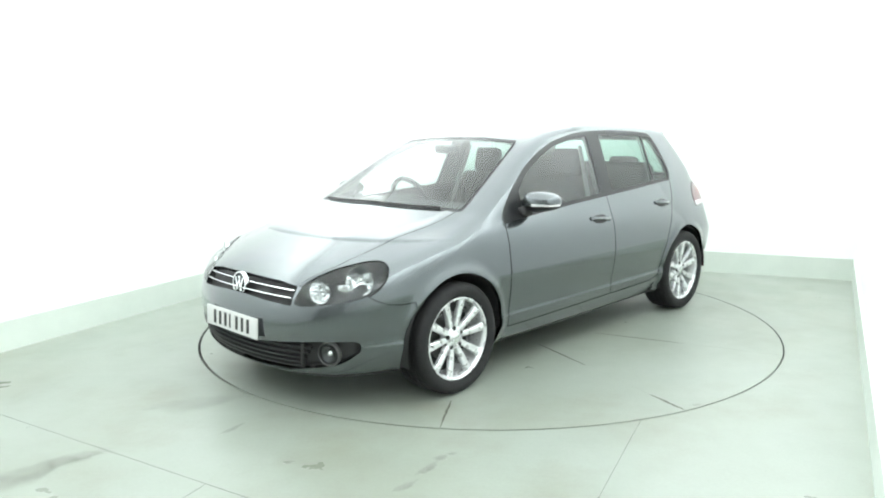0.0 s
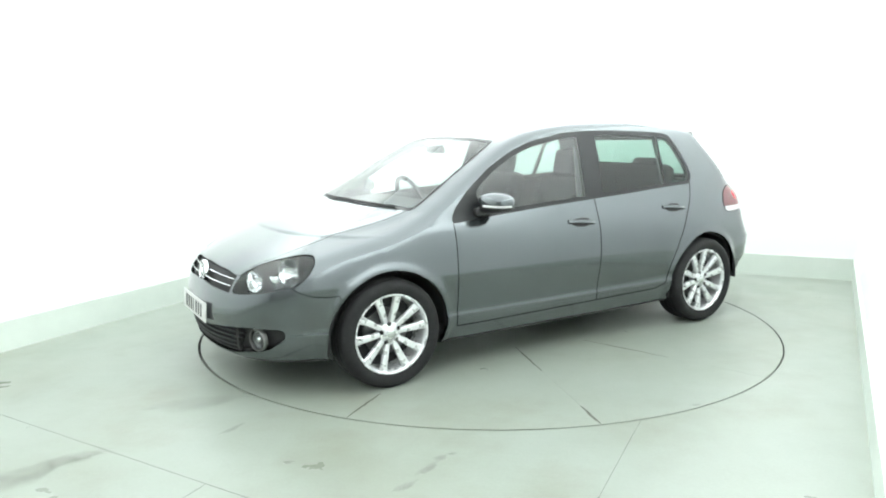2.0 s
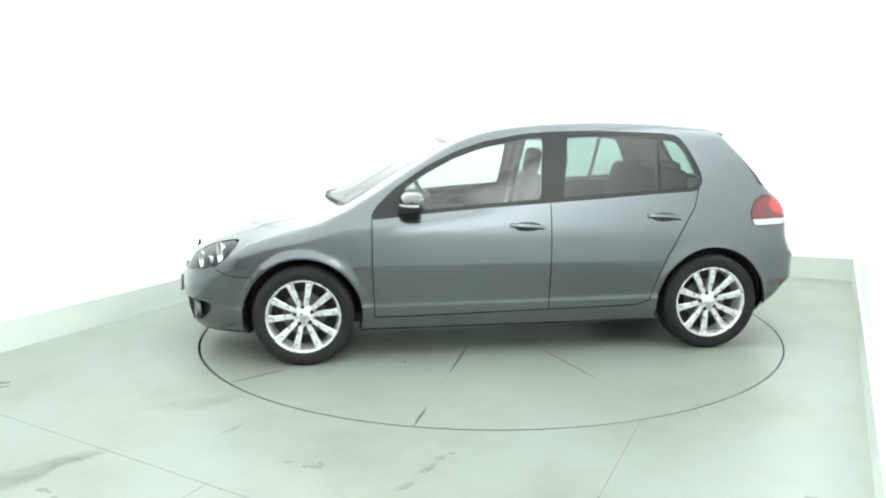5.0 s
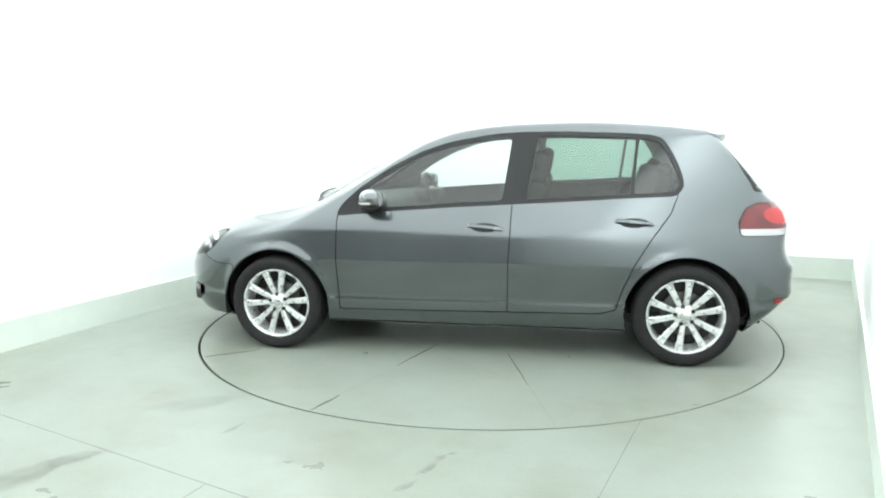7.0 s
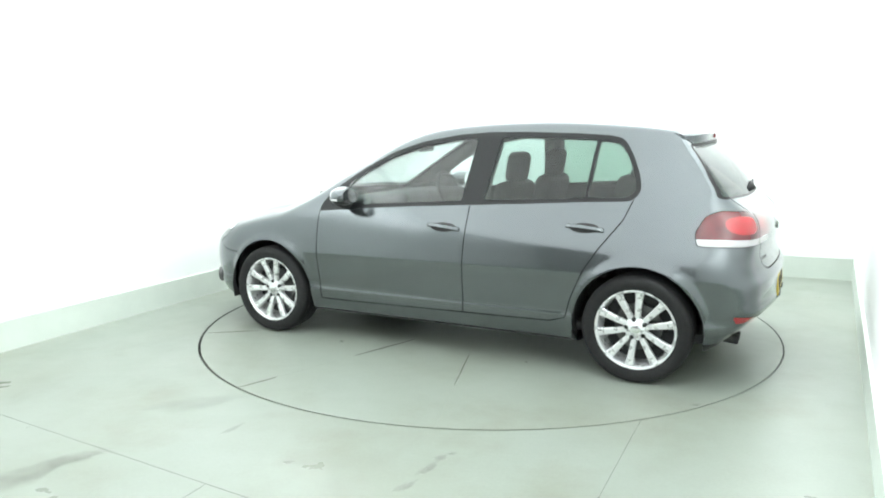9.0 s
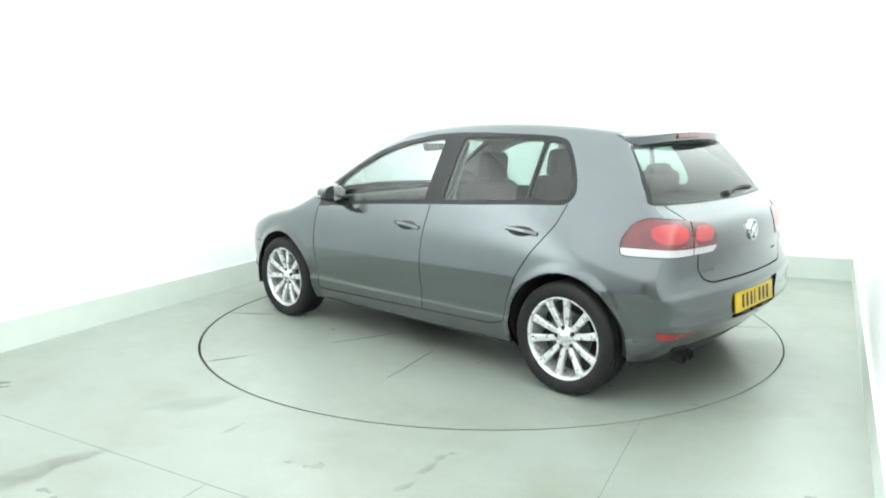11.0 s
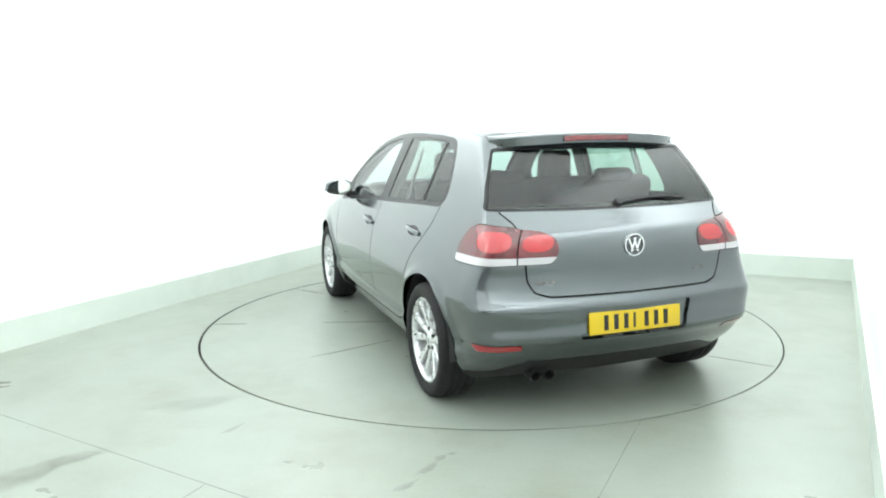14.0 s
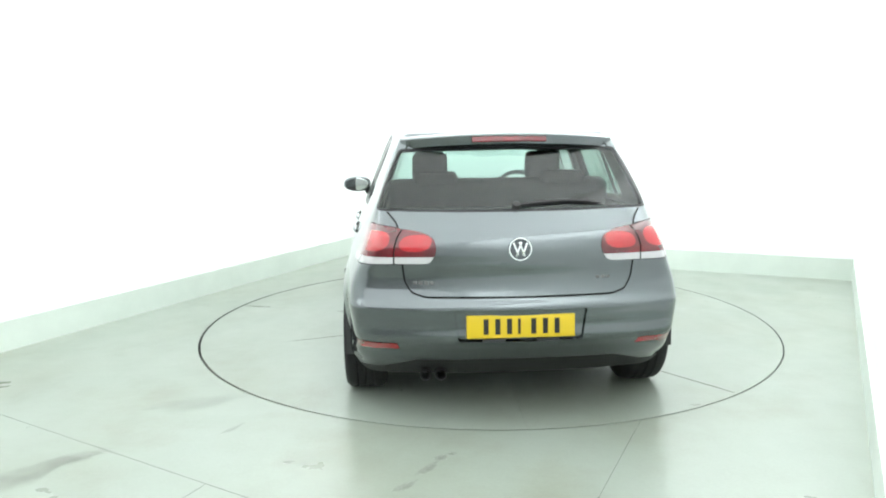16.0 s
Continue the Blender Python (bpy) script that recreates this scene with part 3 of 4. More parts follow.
skin.cut("reflector", rounded([(-0.712, 0.422), (-0.950, 0.418), (-0.937, 0.384), (-0.735, 0.384)], 0.01), "rear_corner", rearward)

# front end
ahead = lambda x, y, z: x > 1.6
skin.cut("grille", rounded([(-0.1, 0.676), (0.30, 0.668), (0.425, 0.652), (0.436, 0.562), (0.11, 0.582), (-0.1, 0.584)], 0.012), "front", ahead)
skin.cut("intake", rounded([(-0.2, 0.352), (0.20, 0.356), (0.41, 0.378), (0.58, 0.396), (0.735, 0.395), (0.735, 0.335), (0.656, 0.270), (0.40, 0.222), (-0.2, 0.212)], 0.03), "front", ahead)
SCREEN = rounded([(-0.2, 0.988), (0.27, 0.978), (0.50, 0.968), (0.655, 0.962), (0.645, 1.00), (0.605, 1.12), (0.572, 1.22), (0.530, 1.322), (0.50, 1.352), (0.25, 1.373), (-0.2, 1.380)], 0.03)
screen_side = lambda x, y, z: -0.1 < x < 1.27 and z > 0.94
skin.cut("screen_seal", SCREEN, "front", screen_side)
skin.cut("windscreen", shrink(SCREEN, 0.014), "front", screen_side, ("screen_seal",))
skin.gap("bonnet", rounded([(2.3, -0.1), (2.3, 0.40), (2.005, 0.428), (1.924, 0.470), (1.823, 0.530), (1.66, 0.572), (1.49, 0.596), (1.30, 0.612), (1.10, 0.628),
                            (0.90, 0.640), (0.88, 0.55), (0.88, -0.1)], 0.03), "top", 0.004, lambda x, y, z: x > 0.88 and z > 0.66)

# rear end
behind = lambda x, y, z: x < -1.3
GLASS_R = rounded([(-0.2, 1.030), (0.30, 1.031), (0.684, 1.038), (0.647, 1.15), (0.602, 1.25), (0.562, 1.332), (-0.2, 1.345)], 0.02)
skin.cut("rear_screen_edge", GLASS_R, "rear", behind)
skin.cut("rear_screen", shrink(GLASS_R, 0.012), "rear", behind, ("rear_screen_edge",))
skin.gap("tailgate", rounded([(-0.2, 0.634), (0.45, 0.638), (0.520, 0.660), (0.553, 0.715), (0.562, 0.80), (0.575, 0.87), (0.580, 0.975), (0.606, 1.005), (0.640, 1.042), (0.60, 1.16),
                              (0.530, 1.330), (0.520, 1.360), (-0.2, 1.368)], 0.02), "rear", 0.008, behind)
skin.cut("plate_recess", rounded([(-0.2, 0.586), (0.320, 0.584), (0.298, 0.430), (-0.2, 0.424)], 0.015), "rear", behind)

# doors and the pieces of the shell
skin.gap("front_door", rounded([(0.862, 0.906), (0.866, 0.62), (0.860, 0.42), (0.858, 0.283), (0.70, 0.283), (-0.238, 0.298), (-0.246, 0.62), (-0.262, 0.99)], 0.012), "side", 0.006, upright)
skin.gap("rear_door", rounded([(-0.256, 0.99), (-0.240, 0.62), (-0.232, 0.298), (-0.80, 0.306), (-0.895, 0.335), (-0.93, 0.46), (-1.00, 0.62), (-1.085, 0.755), (-1.205, 0.915), (-1.250, 1.03)], 0.012), "side", 0.006, upright)
skin.gap("front_bumper", [(1.55, 0.10), (1.59, 0.565), (1.66, 0.562), (1.735, 0.572), (1.80, 0.60), (1.85, 0.64), (2.4, 0.70), (2.4, 0.1)], "side", 0.004)
skin.cut("front_bumper", [(-0.1, 0.10), (-0.1, 0.655), (0.45, 0.655), (0.9, 0.60), (0.9, 0.1)], "front", lambda x, y, z: x > 1.75)
skin.cut("rear_bumper", [(-2.2, 0.10), (-2.2, 0.655), (-1.80, 0.655), (-1.62, 0.62), (-1.60, 0.10)], "side")
skin.cut("rear_bumper", [(-0.1, 0.10), (-0.1, 0.640), (0.9, 0.655), (0.9, 0.1)], "rear", lambda x, y, z: x < -1.7)
# bumper's lower edge joins the black underside, painting in the shade beneath it
skin.cut("underbody_and_shade", [(-0.1, 0.10), (-0.1, 0.312), (0.50, 0.306), (0.66, 0.250), (1.0, 0.240), (1.0, 0.10)], "rear", lambda x, y, z: x < -1.62, ("rear_bumper",))
skin.cut("underbody_and_shade", [(-2.2, 0.10), (-2.2, 0.235), (-1.62, 0.235), (-1.62, 0.10)], "side", lambda x, y, z: x < -1.62, ("rear_bumper",))
for f in skin.bm.faces:
    if f[skin.tag] not in (skin.names.index("opening"),) and f.calc_center_median().z < 0.205:
        if "underbody_and_shade" not in skin.names:
            skin.names.append("underbody_and_shade")
        f[skin.tag] = skin.names.index("underbody_and_shade")

whole = skin.faces_of
skin_panel("body", whole("body"), PAINT, car, "both", 0.02)
skin_panel("underbody_and_shade", whole("underbody_and_shade"), BLACK, car, "both", 0.0)
skin_panel("bonnet", whole("bonnet"), PAINT, car, "both", 0.015)
skin_panel("windscreen_seal", whole("screen_seal"), GLOSS_BLACK, car, "both", 0.006, 0.001, "black windscreen edge seal")
skin_panel("windscreen", whole("windscreen"), GLASS, car, "both", 0.006)
skin_panel("front_bumper", whole("front_bumper"), PAINT, car, "both", 0.02)
skin_panel("rear_bumper", whole("rear_bumper"), PAINT, car, "both", 0.02)
skin_panel("tailgate", whole("tailgate"), PAINT, car, "both", 0.02)
skin_panel("plate_recess", whole("plate_recess"), PAINT, car, "both", -0.014, -0.014)
skin_panel("rear_screen_edge", whole("rear_screen_edge"), GLOSS_BLACK, car, "both", 0.006)
skin_panel("rear_screen", whole("rear_screen"), GLASS_BACK, car, "both", 0.006, -0.002, "tinted rear window glass")
skin_panel("front_door", whole("front_door"), PAINT, car, "pair", 0.018)
skin_panel("rear_door", whole("rear_door"), PAINT, car, "pair", 0.018)
skin_panel("window_surround", whole("surround"), GLOSS_BLACK, car, "pair", 0.012)
skin_panel("front_door_window", whole("pane_front"), GLASS, car, "pair", 0.004, -0.004, "clear side window glass")
skin_panel("rear_door_window", whole("pane_rear"), GLASS_SIDE, car, "pair", 0.004, -0.004, "tinted side window glass")
skin_panel("quarter_window", whole("pane_quarter"), GLASS_SIDE, car, "pair", 0.004, -0.004, "tinted side window glass")
skin_panel("grille_backing", whole("grille"), BLACK, car, "both", -0.03, -0.03, "black plastic grille opening")
skin_panel("intake_backing", whole("intake"), BLACK, car, "both", -0.035, -0.035, "black plastic lower air intake")
lamp_l, lamp_r = skin_panel("headlamp", whole("headlamp"), CLEAR, car, "pair", 0.01, 0.0, "clear headlamp lens with dark housing")
tails = skin_panel("tail_lamp", whole("tail_red"), RED_LENS, car, "pair", 0.012, 0.003, "red tail lamp lens")
tails_in = skin_panel("tail_lamp_inner", whole("tail_red_inner"), RED_LENS, car, "pair", 0.012, 0.003, "red tail lamp lens")
skin_panel("reversing_lens", whole("tail_white"), WHITE_LENS, car, "pair", 0.012, 0.003, "white tail lamp strip")
skin_panel("reversing_lens", whole("tail_white_inner"), WHITE_LENS, car, "pair", 0.012, 0.003, "white tail lamp strip")
for (ob, tag) in zip((tails, tails_in), ("tail_glow", "tail_glow_inner")):
    pair = skin_panel("bright_lens", whole(tag), RED_BRIGHT, car, "pair", 0.006, 0.003, "bright red lens over the bulb")
    for lens, lamp in zip(pair, ob):
        lens.parent = lamp
skin_panel("rear_reflector", whole("reflector"), RED_BRIGHT, car, "pair", 0.01, 0.002, "red bumper reflector")
# inner lining of the shell, dark below the belt and grey above it
solid = [f for f in whole("body", "bonnet", "front_bumper", "rear_bumper", "tailgate", "front_door", "rear_door", "surround", "joint", "tail_joint",
                          "tail_red", "tail_red_inner", "tail_glow", "tail_glow_inner", "tail_white", "tail_white_inner", "plate_recess", "grille", "intake", "headlamp")]
skin_panel("headliner", [f for f in solid if f.calc_center_median().z > 1.0], HEADLINER, car, "both", 0.0, -0.030, "grey roof and pillar lining")
skin_panel("lining", [f for f in solid if f.calc_center_median().z <= 1.0 and f.calc_center_median().x < 1.5], TRIM, car, "both", 0.0, -0.045, "dark inner door and side lining")

# ---------------------------------------------------------------- the car's fittings


def lathe(profile, steps=64, axis="y"):
    """A solid of revolution round the y axis: profile in (radius, y)."""
    bm = bmesh.new()
    rings = []
    for r, y in profile:
        rings.append([bm.verts.new((r * math.cos(2 * math.pi * i / steps), y, r * math.sin(2 * math.pi * i / steps))) for i in range(steps)])
    for a, b in zip(rings, rings[1:]):
        for i in range(steps):
            j = (i + 1) % steps
            bm.faces.new((a[i], a[j], b[j], b[i]))
    bmesh.ops.recalc_face_normals(bm, faces=bm.faces)
    return bm


def block(bm, m, sx, sy, sz, bevel=0.0, segments=2):
    """A box with rounded edges at the pose m."""
    made = bmesh.ops.create_cube(bm, size=1.0, matrix=m @ Matrix.Diagonal((sx, sy, sz, 1)))
    if bevel:
        edges = list({e for v in made["verts"] for e in v.link_edges})
        bmesh.ops.bevel(bm, geom=edges, offset=bevel, segments=segments, affect="EDGES", profile=0.5)
    return made["verts"]


def part(name, bm, mat, parent, label="", smooth=True, m=None, crease=40):
    me = bpy.data.meshes.new(name)
    bm.to_mesh(me)
    bm.free()
    me.materials.append(mat)
    if smooth:
        me.polygons.foreach_set("use_smooth", [True] * len(me.polygons))
        me.set_sharp_from_angle(angle=radians(crease))
    ob = new(name, me)
    ob.parent = parent
    if m is not None:
        ob.matrix_basis = m
    if label:
        ob["label"] = label
    return ob


def sweep(points, ups, w, h, closed=False):
    """A bar of rectangular section along points; ups gives the outward way at each."""
    bm = bmesh.new()
    P, U = [Vector(p) for p in points], [Vector(u).normalized() for u in ups]
    rings = []
    n = len(P)
    for i in range(n):
        t = (P[min(i + 1, n - 1)] - P[max(i - 1, 0)]).normalized()
        s = t.cross(U[i]).normalized()
        u = U[i]
        k = 0.3
        sec = [(-w, -h), (w, -h), (w, h * k), (w * (1 - k), h), (-w * (1 - k), h), (-w, h * k)]
        rings.append([bm.verts.new(P[i] + s * a / 2 + u * b / 2) for a, b in sec])
    for a, b in zip(rings, rings[1:]):
        for i in range(6):
            bm.faces.new((a[i], a[(i + 1) % 6], b[(i + 1) % 6], b[i]))
    bm.faces.new(rings[0])
    bm.faces.new(rings[-1][::-1])
    bmesh.ops.recalc_face_normals(bm, faces=bm.faces)
    return bm


def on_skin(points, way=(1, 0, 0), back=0.0):
    """Points moved along way onto the skin, from inside the car; and the outward ways there."""
    p = np.array(points, float)
    w = np.tile(np.array(way, float) / np.linalg.norm(way), (len(p), 1))
    q = skin_point(p, w)
    n = skin_normal(q)
    return [Vector(v) for v in q - n * back], [Vector(v) for v in n]


def facing(at, way, up=(0, 0, 1)):
    """A pose at a place whose own -y axis runs along way."""
    y = -Vector(way).normalized()
    x = y.cross(Vector(up)).normalized()
    z = x.cross(y)
    m = Matrix((x, y, z)).transposed().to_4x4()
    m.translation = at
    return m


# ---- wheels
def make_wheel(at, turn):
    barrel = lathe([(0.236, 0.085), (0.231, 0.095), (0.222, 0.096), (0.214, 0.088), (0.210, 0.070), (0.205, 0.0), (0.200, -0.09), (0.222, -0.10), (0.232, -0.095)], 72)
    wheel = part("wheel", barrel, ALLOY, car, "silver ten-spoke alloy wheel with black tyre", m=pose(*at, 0, 0, turn))
    tyre = lathe([(0.222, 0.088), (0.232, 0.099), (0.242, 0.104), (0.262, 0.111), (0.284, 0.109), (0.299, 0.098), (0.3065, 0.084), (0.309, 0.066), (0.3095, 0.047), (0.303, 0.045), (0.303, 0.037),
                  (0.310, 0.035), (0.310, 0.006), (0.303, 0.004), (0.303, -0.004), (0.310, -0.006), (0.310, -0.035), (0.303, -0.037), (0.303, -0.045), (0.3095, -0.047),
                  (0.309, -0.066), (0.3065, -0.084), (0.299, -0.098), (0.284, -0.109), (0.262, -0.111), (0.242, -0.104), (0.222, -0.092)], 96)
    part("tyre", tyre, RUBBER, wheel, "black low-profile road tyre", crease=50)
    part("brake_disc", lathe([(0.0, 0.005), (0.135, 0.005), (0.135, -0.015), (0.0, -0.015)], 48), STEEL, wheel)
    # black disc added to paint the shade seen between the spokes
    part("spoke_shade_disc", lathe([(0.0, -0.03), (0.204, -0.03), (0.204, -0.04), (0.0, -0.04)], 48), BLACK, wheel, "black disc painting the shade behind the spokes")
    part("hub", lathe([(0.0, 0.074), (0.030, 0.074), (0.034, 0.070), (0.056, 0.067), (0.066, 0.060), (0.069, 0.030), (0.06, 0.01), (0.0, 0.01)], 48), ALLOY, wheel)
    part("hub_cap", lathe([(0.0, 0.081), (0.022, 0.081), (0.028, 0.078), (0.030, 0.068), (0.0, 0.068)], 32), CHROME, wheel)
    spoke_me = None
    for k in range(10):
        a = 36 * k + (0 if k % 2 else 3)
        m = pose(0, 0, 0, 0, -a, 0)
        if spoke_me is None:
            bm = bmesh.new()
            rows = []
            for r, wd, y, d in ((0.050, 0.0145, 0.062, 0.035), (0.09, 0.0160, 0.070, 0.030), (0.14, 0.0180, 0.078, 0.026), (0.185, 0.0205, 0.083, 0.022), (0.216, 0.026, 0.085, 0.020)):
                rows.append([bm.verts.new(c) for c in ((r, y - d, -wd), (r, y - 0.005, -wd), (r, y, -wd * 0.72), (r, y, wd * 0.72), (r, y - 0.005, wd), (r, y - d, wd))])
            for p, q in zip(rows, rows[1:]):
                for i in range(6):
                    bm.faces.new((p[i], p[(i + 1) % 6], q[(i + 1) % 6], q[i]))
            bm.faces.new(rows[0])
            bm.faces.new(rows[-1][::-1])
            bmesh.ops.recalc_face_normals(bm, faces=bm.faces)
            ob = part("spoke", bm, ALLOY, wheel, m=m, crease=35)
            spoke_me = ob.data
        else:
            ob = new("spoke", spoke_me)
            ob.parent, ob.matrix_basis = wheel, m
    bolt_me = None
    for k in range(5):
        a = radians(72 * k + 18)
        m = pose(0.054 * math.cos(a), 0.066, 0.054 * math.sin(a))
        if bolt_me is None:
            ob = part("wheel_bolt", lathe([(0.0, 0.004), (0.011, 0.004), (0.0135, 0.0), (0.0135, -0.01)], 12), BLACK, wheel, m=m)
            bolt_me = ob.data
        else:
            ob = new("wheel_bolt", bolt_me)
            ob.parent, ob.matrix_basis = wheel, m
    valve = lathe([(0.0, 0.02), (0.004, 0.02), (0.004, -0.01)], 8)
    part("valve", valve, BLACK, wheel, m=pose(0.196, 0.075, 0.02))
    return wheel


first = make_wheel((HUBS[0][0], 0.768, 0.309), 0)
first.matrix_basis = first.matrix_basis @ pose(0, 0, 0, 0, 6, 0)
for k, (x, y, turn) in enumerate(((HUBS[1][0], 0.765, 0), (HUBS[0][0], -0.768, 180), (HUBS[1][0], -0.765, 180))):
    w = copy_thing(first, pose(x, y, 0.309, 0, 0, turn) @ pose(0, 0, 0, 0, 13 + 21 * k, 0))

# wheel arch liners
for hx, hz in HUBS:
    for s in (1, -1):
        bm = bmesh.new()
        rows = []
        for y in (0.50, 0.60, 0.70, 0.80, 0.855):
            rows.append([bm.verts.new((hx + 0.368 * math.cos(a), s * y, hz + 0.366 * math.sin(a))) for a in [math.radians(-14 + (196 if hx > 0 else 197) * i / 28) for i in range(29)]])
        for p, q in zip(rows, rows[1:]):
            for i in range(28):
                bm.faces.new((p[i], p[i + 1], q[i + 1], q[i]))
        bm.faces.new(rows[0])
        part("arch_liner", bm, BLACK, car)

# ---- front end
for z in (0.641, 0.606):
    ys = np.linspace(-0.418, 0.418, 29)
    p, n = on_skin([(1.2, y, z - 0.006 * (y / 0.4) ** 2) for y in ys], (1, 0, 0), 0.010)
    part("grille_bar", sweep(p, n, 0.008, 0.020), CHROME, car, "slim bright grille bar")
for k in range(5):
    z = 0.236 + 0.029 * k
    w = 0.46 + 0.02 * k
    p, n = on_skin([(1.2, y, z) for y in np.linspace(-w, w, 29)], (1, 0, 0), 0.022)
    part("intake_slat", sweep(p, n, 0.012, 0.020), BLACK, car, "black plastic intake slat")
for y in (-0.47, 0.47):
    p, n = on_skin([(1.2, y + 0.03 * np.sign(y) * t, 0.228 + 0.15 * t) for t in np.linspace(0, 1, 6)], (1, 0, 0), 0.018)
    part("intake_upright", sweep(p, n, 0.02, 0.02), BLACK, car)

for s in (1, -1):
    q, n = on_skin([(1.2, 0.622, 0.331)], (1, 0, 0))
    q, n = q[0], n[0]
    way = Vector((0.93, 0.33, -0.02)).normalized()
    q, way = Vector((q.x, s * q.y, q.z)), Vector((way.x, s * way.y, way.z))
    fog = part("fog_lamp", lathe([(0.055, -0.004), (0.057, -0.010), (0.061, -0.010), (0.063, 0.0), (0.062, 0.02), (0.054, 0.02)], 40), STEEL, car, "round fog lamp with bright ring",
               m=facing(q - way * 0.004, way))
    part("fog_bowl", lathe([(0.050, 0.0), (0.040, 0.016), (0.022, 0.028), (0.0, 0.032)], 32), LAMP_DARK, fog)
    bm = bmesh.new()
    bmesh.ops.create_uvsphere(bm, u_segments=16, v_segments=10, radius=0.018, matrix=pose(0, 0.014, 0))
    part("fog_bulb", bm, CHROME, fog)
    part("fog_lens", lathe([(0.0, -0.010), (0.025, -0.008), (0.050, 0.0)], 32), CLEAR, fog)

# headlamp housings, reflector bowls and bulbs under the clear lenses
housings = skin_panel("lamp_housing", whole("headlamp"), LAMP_DARK, car, "pair", -0.085, -0.085, "dark headlamp housing")
for s, housing in zip((1, -1), housings):
    for at, size in (((1.960, 0.532, 0.630), 0.058), ((1.815, 0.670, 0.682), 0.074)):
        way = Vector((0.90, 0.42 * s, 0.02)).normalized()
        at = Vector((at[0], at[1] * s, at[2]))
        bowl = part("reflector_bowl", lathe([(size * 1.0, -0.012), (size * 1.04, -0.018), (size * 0.97, -0.016), (size * 0.80, 0.008), (size * 0.5, 0.030), (size * 0.2, 0.040), (0.0, 0.041)], 18),
                    BOWL, housing, smooth=False, m=facing(at - way * 0.030, way))
        part("bulb", lathe([(0.0, -0.006), (0.010, -0.002), (0.013, 0.010), (0.013, 0.040)], 16), CHROME, bowl)
    bm = bmesh.new()
    block(bm, facing(Vector((1.885, 0.615 * s, 0.640)) - Vector((0.02, 0, 0)), Vector((0.9, 0.42 * s, 0))), 0.06, 0.02, 0.05, 0.008)
    part("indicator_bowl", bm, BOWL, housing)


def badge(at, way, size, parent):
    ring = lathe([(size * 0.86, -0.004), (size * 0.88, -0.009), (size * 0.98, -0.009), (size, -0.004), (size, 0.012), (size * 0.86, 0.012)], 40)
    b = part("badge", ring, CHROME, parent, "round chrome emblem ring", m=facing(at, way))
    part("badge_disc", lathe([(0.0, -0.002), (size * 0.87, -0.002), (size * 0.87, 0.01), (0.0, 0.01)], 32), BADGE_DARK, b)
    for x, tilt in ((-0.38, -20), (-0.13, 20), (0.13, -20), (0.38, 20)):
        bm = bmesh.new()
        block(bm, pose(x * size, -0.005, 0, 0, tilt, 0), size * 0.17, 0.010, size * 1.32 if abs(x) < 0.2 else size * 1.15, 0.002)
        part("badge_bar", bm, CHROME, b)


q, n = on_skin([(1.2, 0, 0.622)], (1, 0, 0))
badge(q[0] + Vector((0.004, 0, 0)), (1, 0, 0.12), 0.066, car)
q, n = on_skin([(-1.2, 0, 0.868)], (-1, 0, 0))
badge(q[0] + Vector((-0.004, 0, 0)), (-1, 0, 0.05), 0.056, car)


def number_plate(at, way, mat, label):
    bm = bmesh.new()
    block(bm, Matrix.Identity(4), 0.520, 0.010, 0.111, 0.004)
    plate = part("number_plate", bm, mat, car, label, m=facing(at, way))
    x = -0.186
    for k in range(7):
        bm = bmesh.new()
        w = 0.020 if k == 3 else 0.038
        block(bm, pose(x + w / 2, -0.0056, 0), w * 0.64, 0.002, 0.074)
        part("plate_bar", bm, INK, plate, smooth=False)
        x += w + 0.018 + (0.022 if k == 3 else 0)
    return plate


number_plate(Vector((2.152, -0.005, 0.425)), (1, 0, 0.06), PLATE_WHITE, "white number plate with plain black bars")
rear_plate = number_plate(Vector((-1.984, 0.0, 0.502)), (-1, 0, 0.08), PLATE_YELLOW, "yellow number plate with plain black bars")
for y in (0.13, -0.13):
    bm = bmesh.new()
    block(bm, pose(-1.990, y, 0.437), 0.02, 0.11, 0.012, 0.003)
    part("plate_clip", bm, BLACK, car)

# ---- rear end
ys = 0.558 * np.sin(np.linspace(-math.pi / 2, math.pi / 2, 45))
bm = bmesh.new()
rings = []
for y in ys:
    e = abs(y) / 0.558
    tip = -1.598 + 0.035 * e**2 + 0.085 * e**6
    zt = 1.410 - 0.026 * e**2
    sec = [(-1.34, zt + 0.014 - 0.010 * e**2), (-1.44, zt + 0.008), ((tip - 1.44) / 2, zt + 0.004), (tip + 0.012, zt - 0.002), (tip, zt - 0.010), (tip + 0.010, zt - 0.054), (-1.50, zt - 0.062), (-1.42, zt - 0.062)]
    rings.append([bm.verts.new((x, y, z)) for x, z in sec])
for a, b in zip(rings, rings[1:]):
    for i in range(7):
        bm.faces.new((a[i], a[i + 1], b[i + 1], b[i]))
bm.faces.new(rings[0])
bm.faces.new(rings[-1][::-1])
bmesh.ops.recalc_face_normals(bm, faces=bm.faces)
part("spoiler", bm, PAINT, car, "grey roof spoiler over the rear window")
p = [Vector((-1.594 + 0.035 * (y / 0.558) ** 2, y, 1.380 - 0.026 * (y / 0.558) ** 2)) for y in np.linspace(-0.19, 0.19, 13)]
part("brake_light", sweep(p, [Vector((-1, 0, 0.15))] * 13, 0.030, 0.012), RED_LENS, car, "red high-level brake light strip")

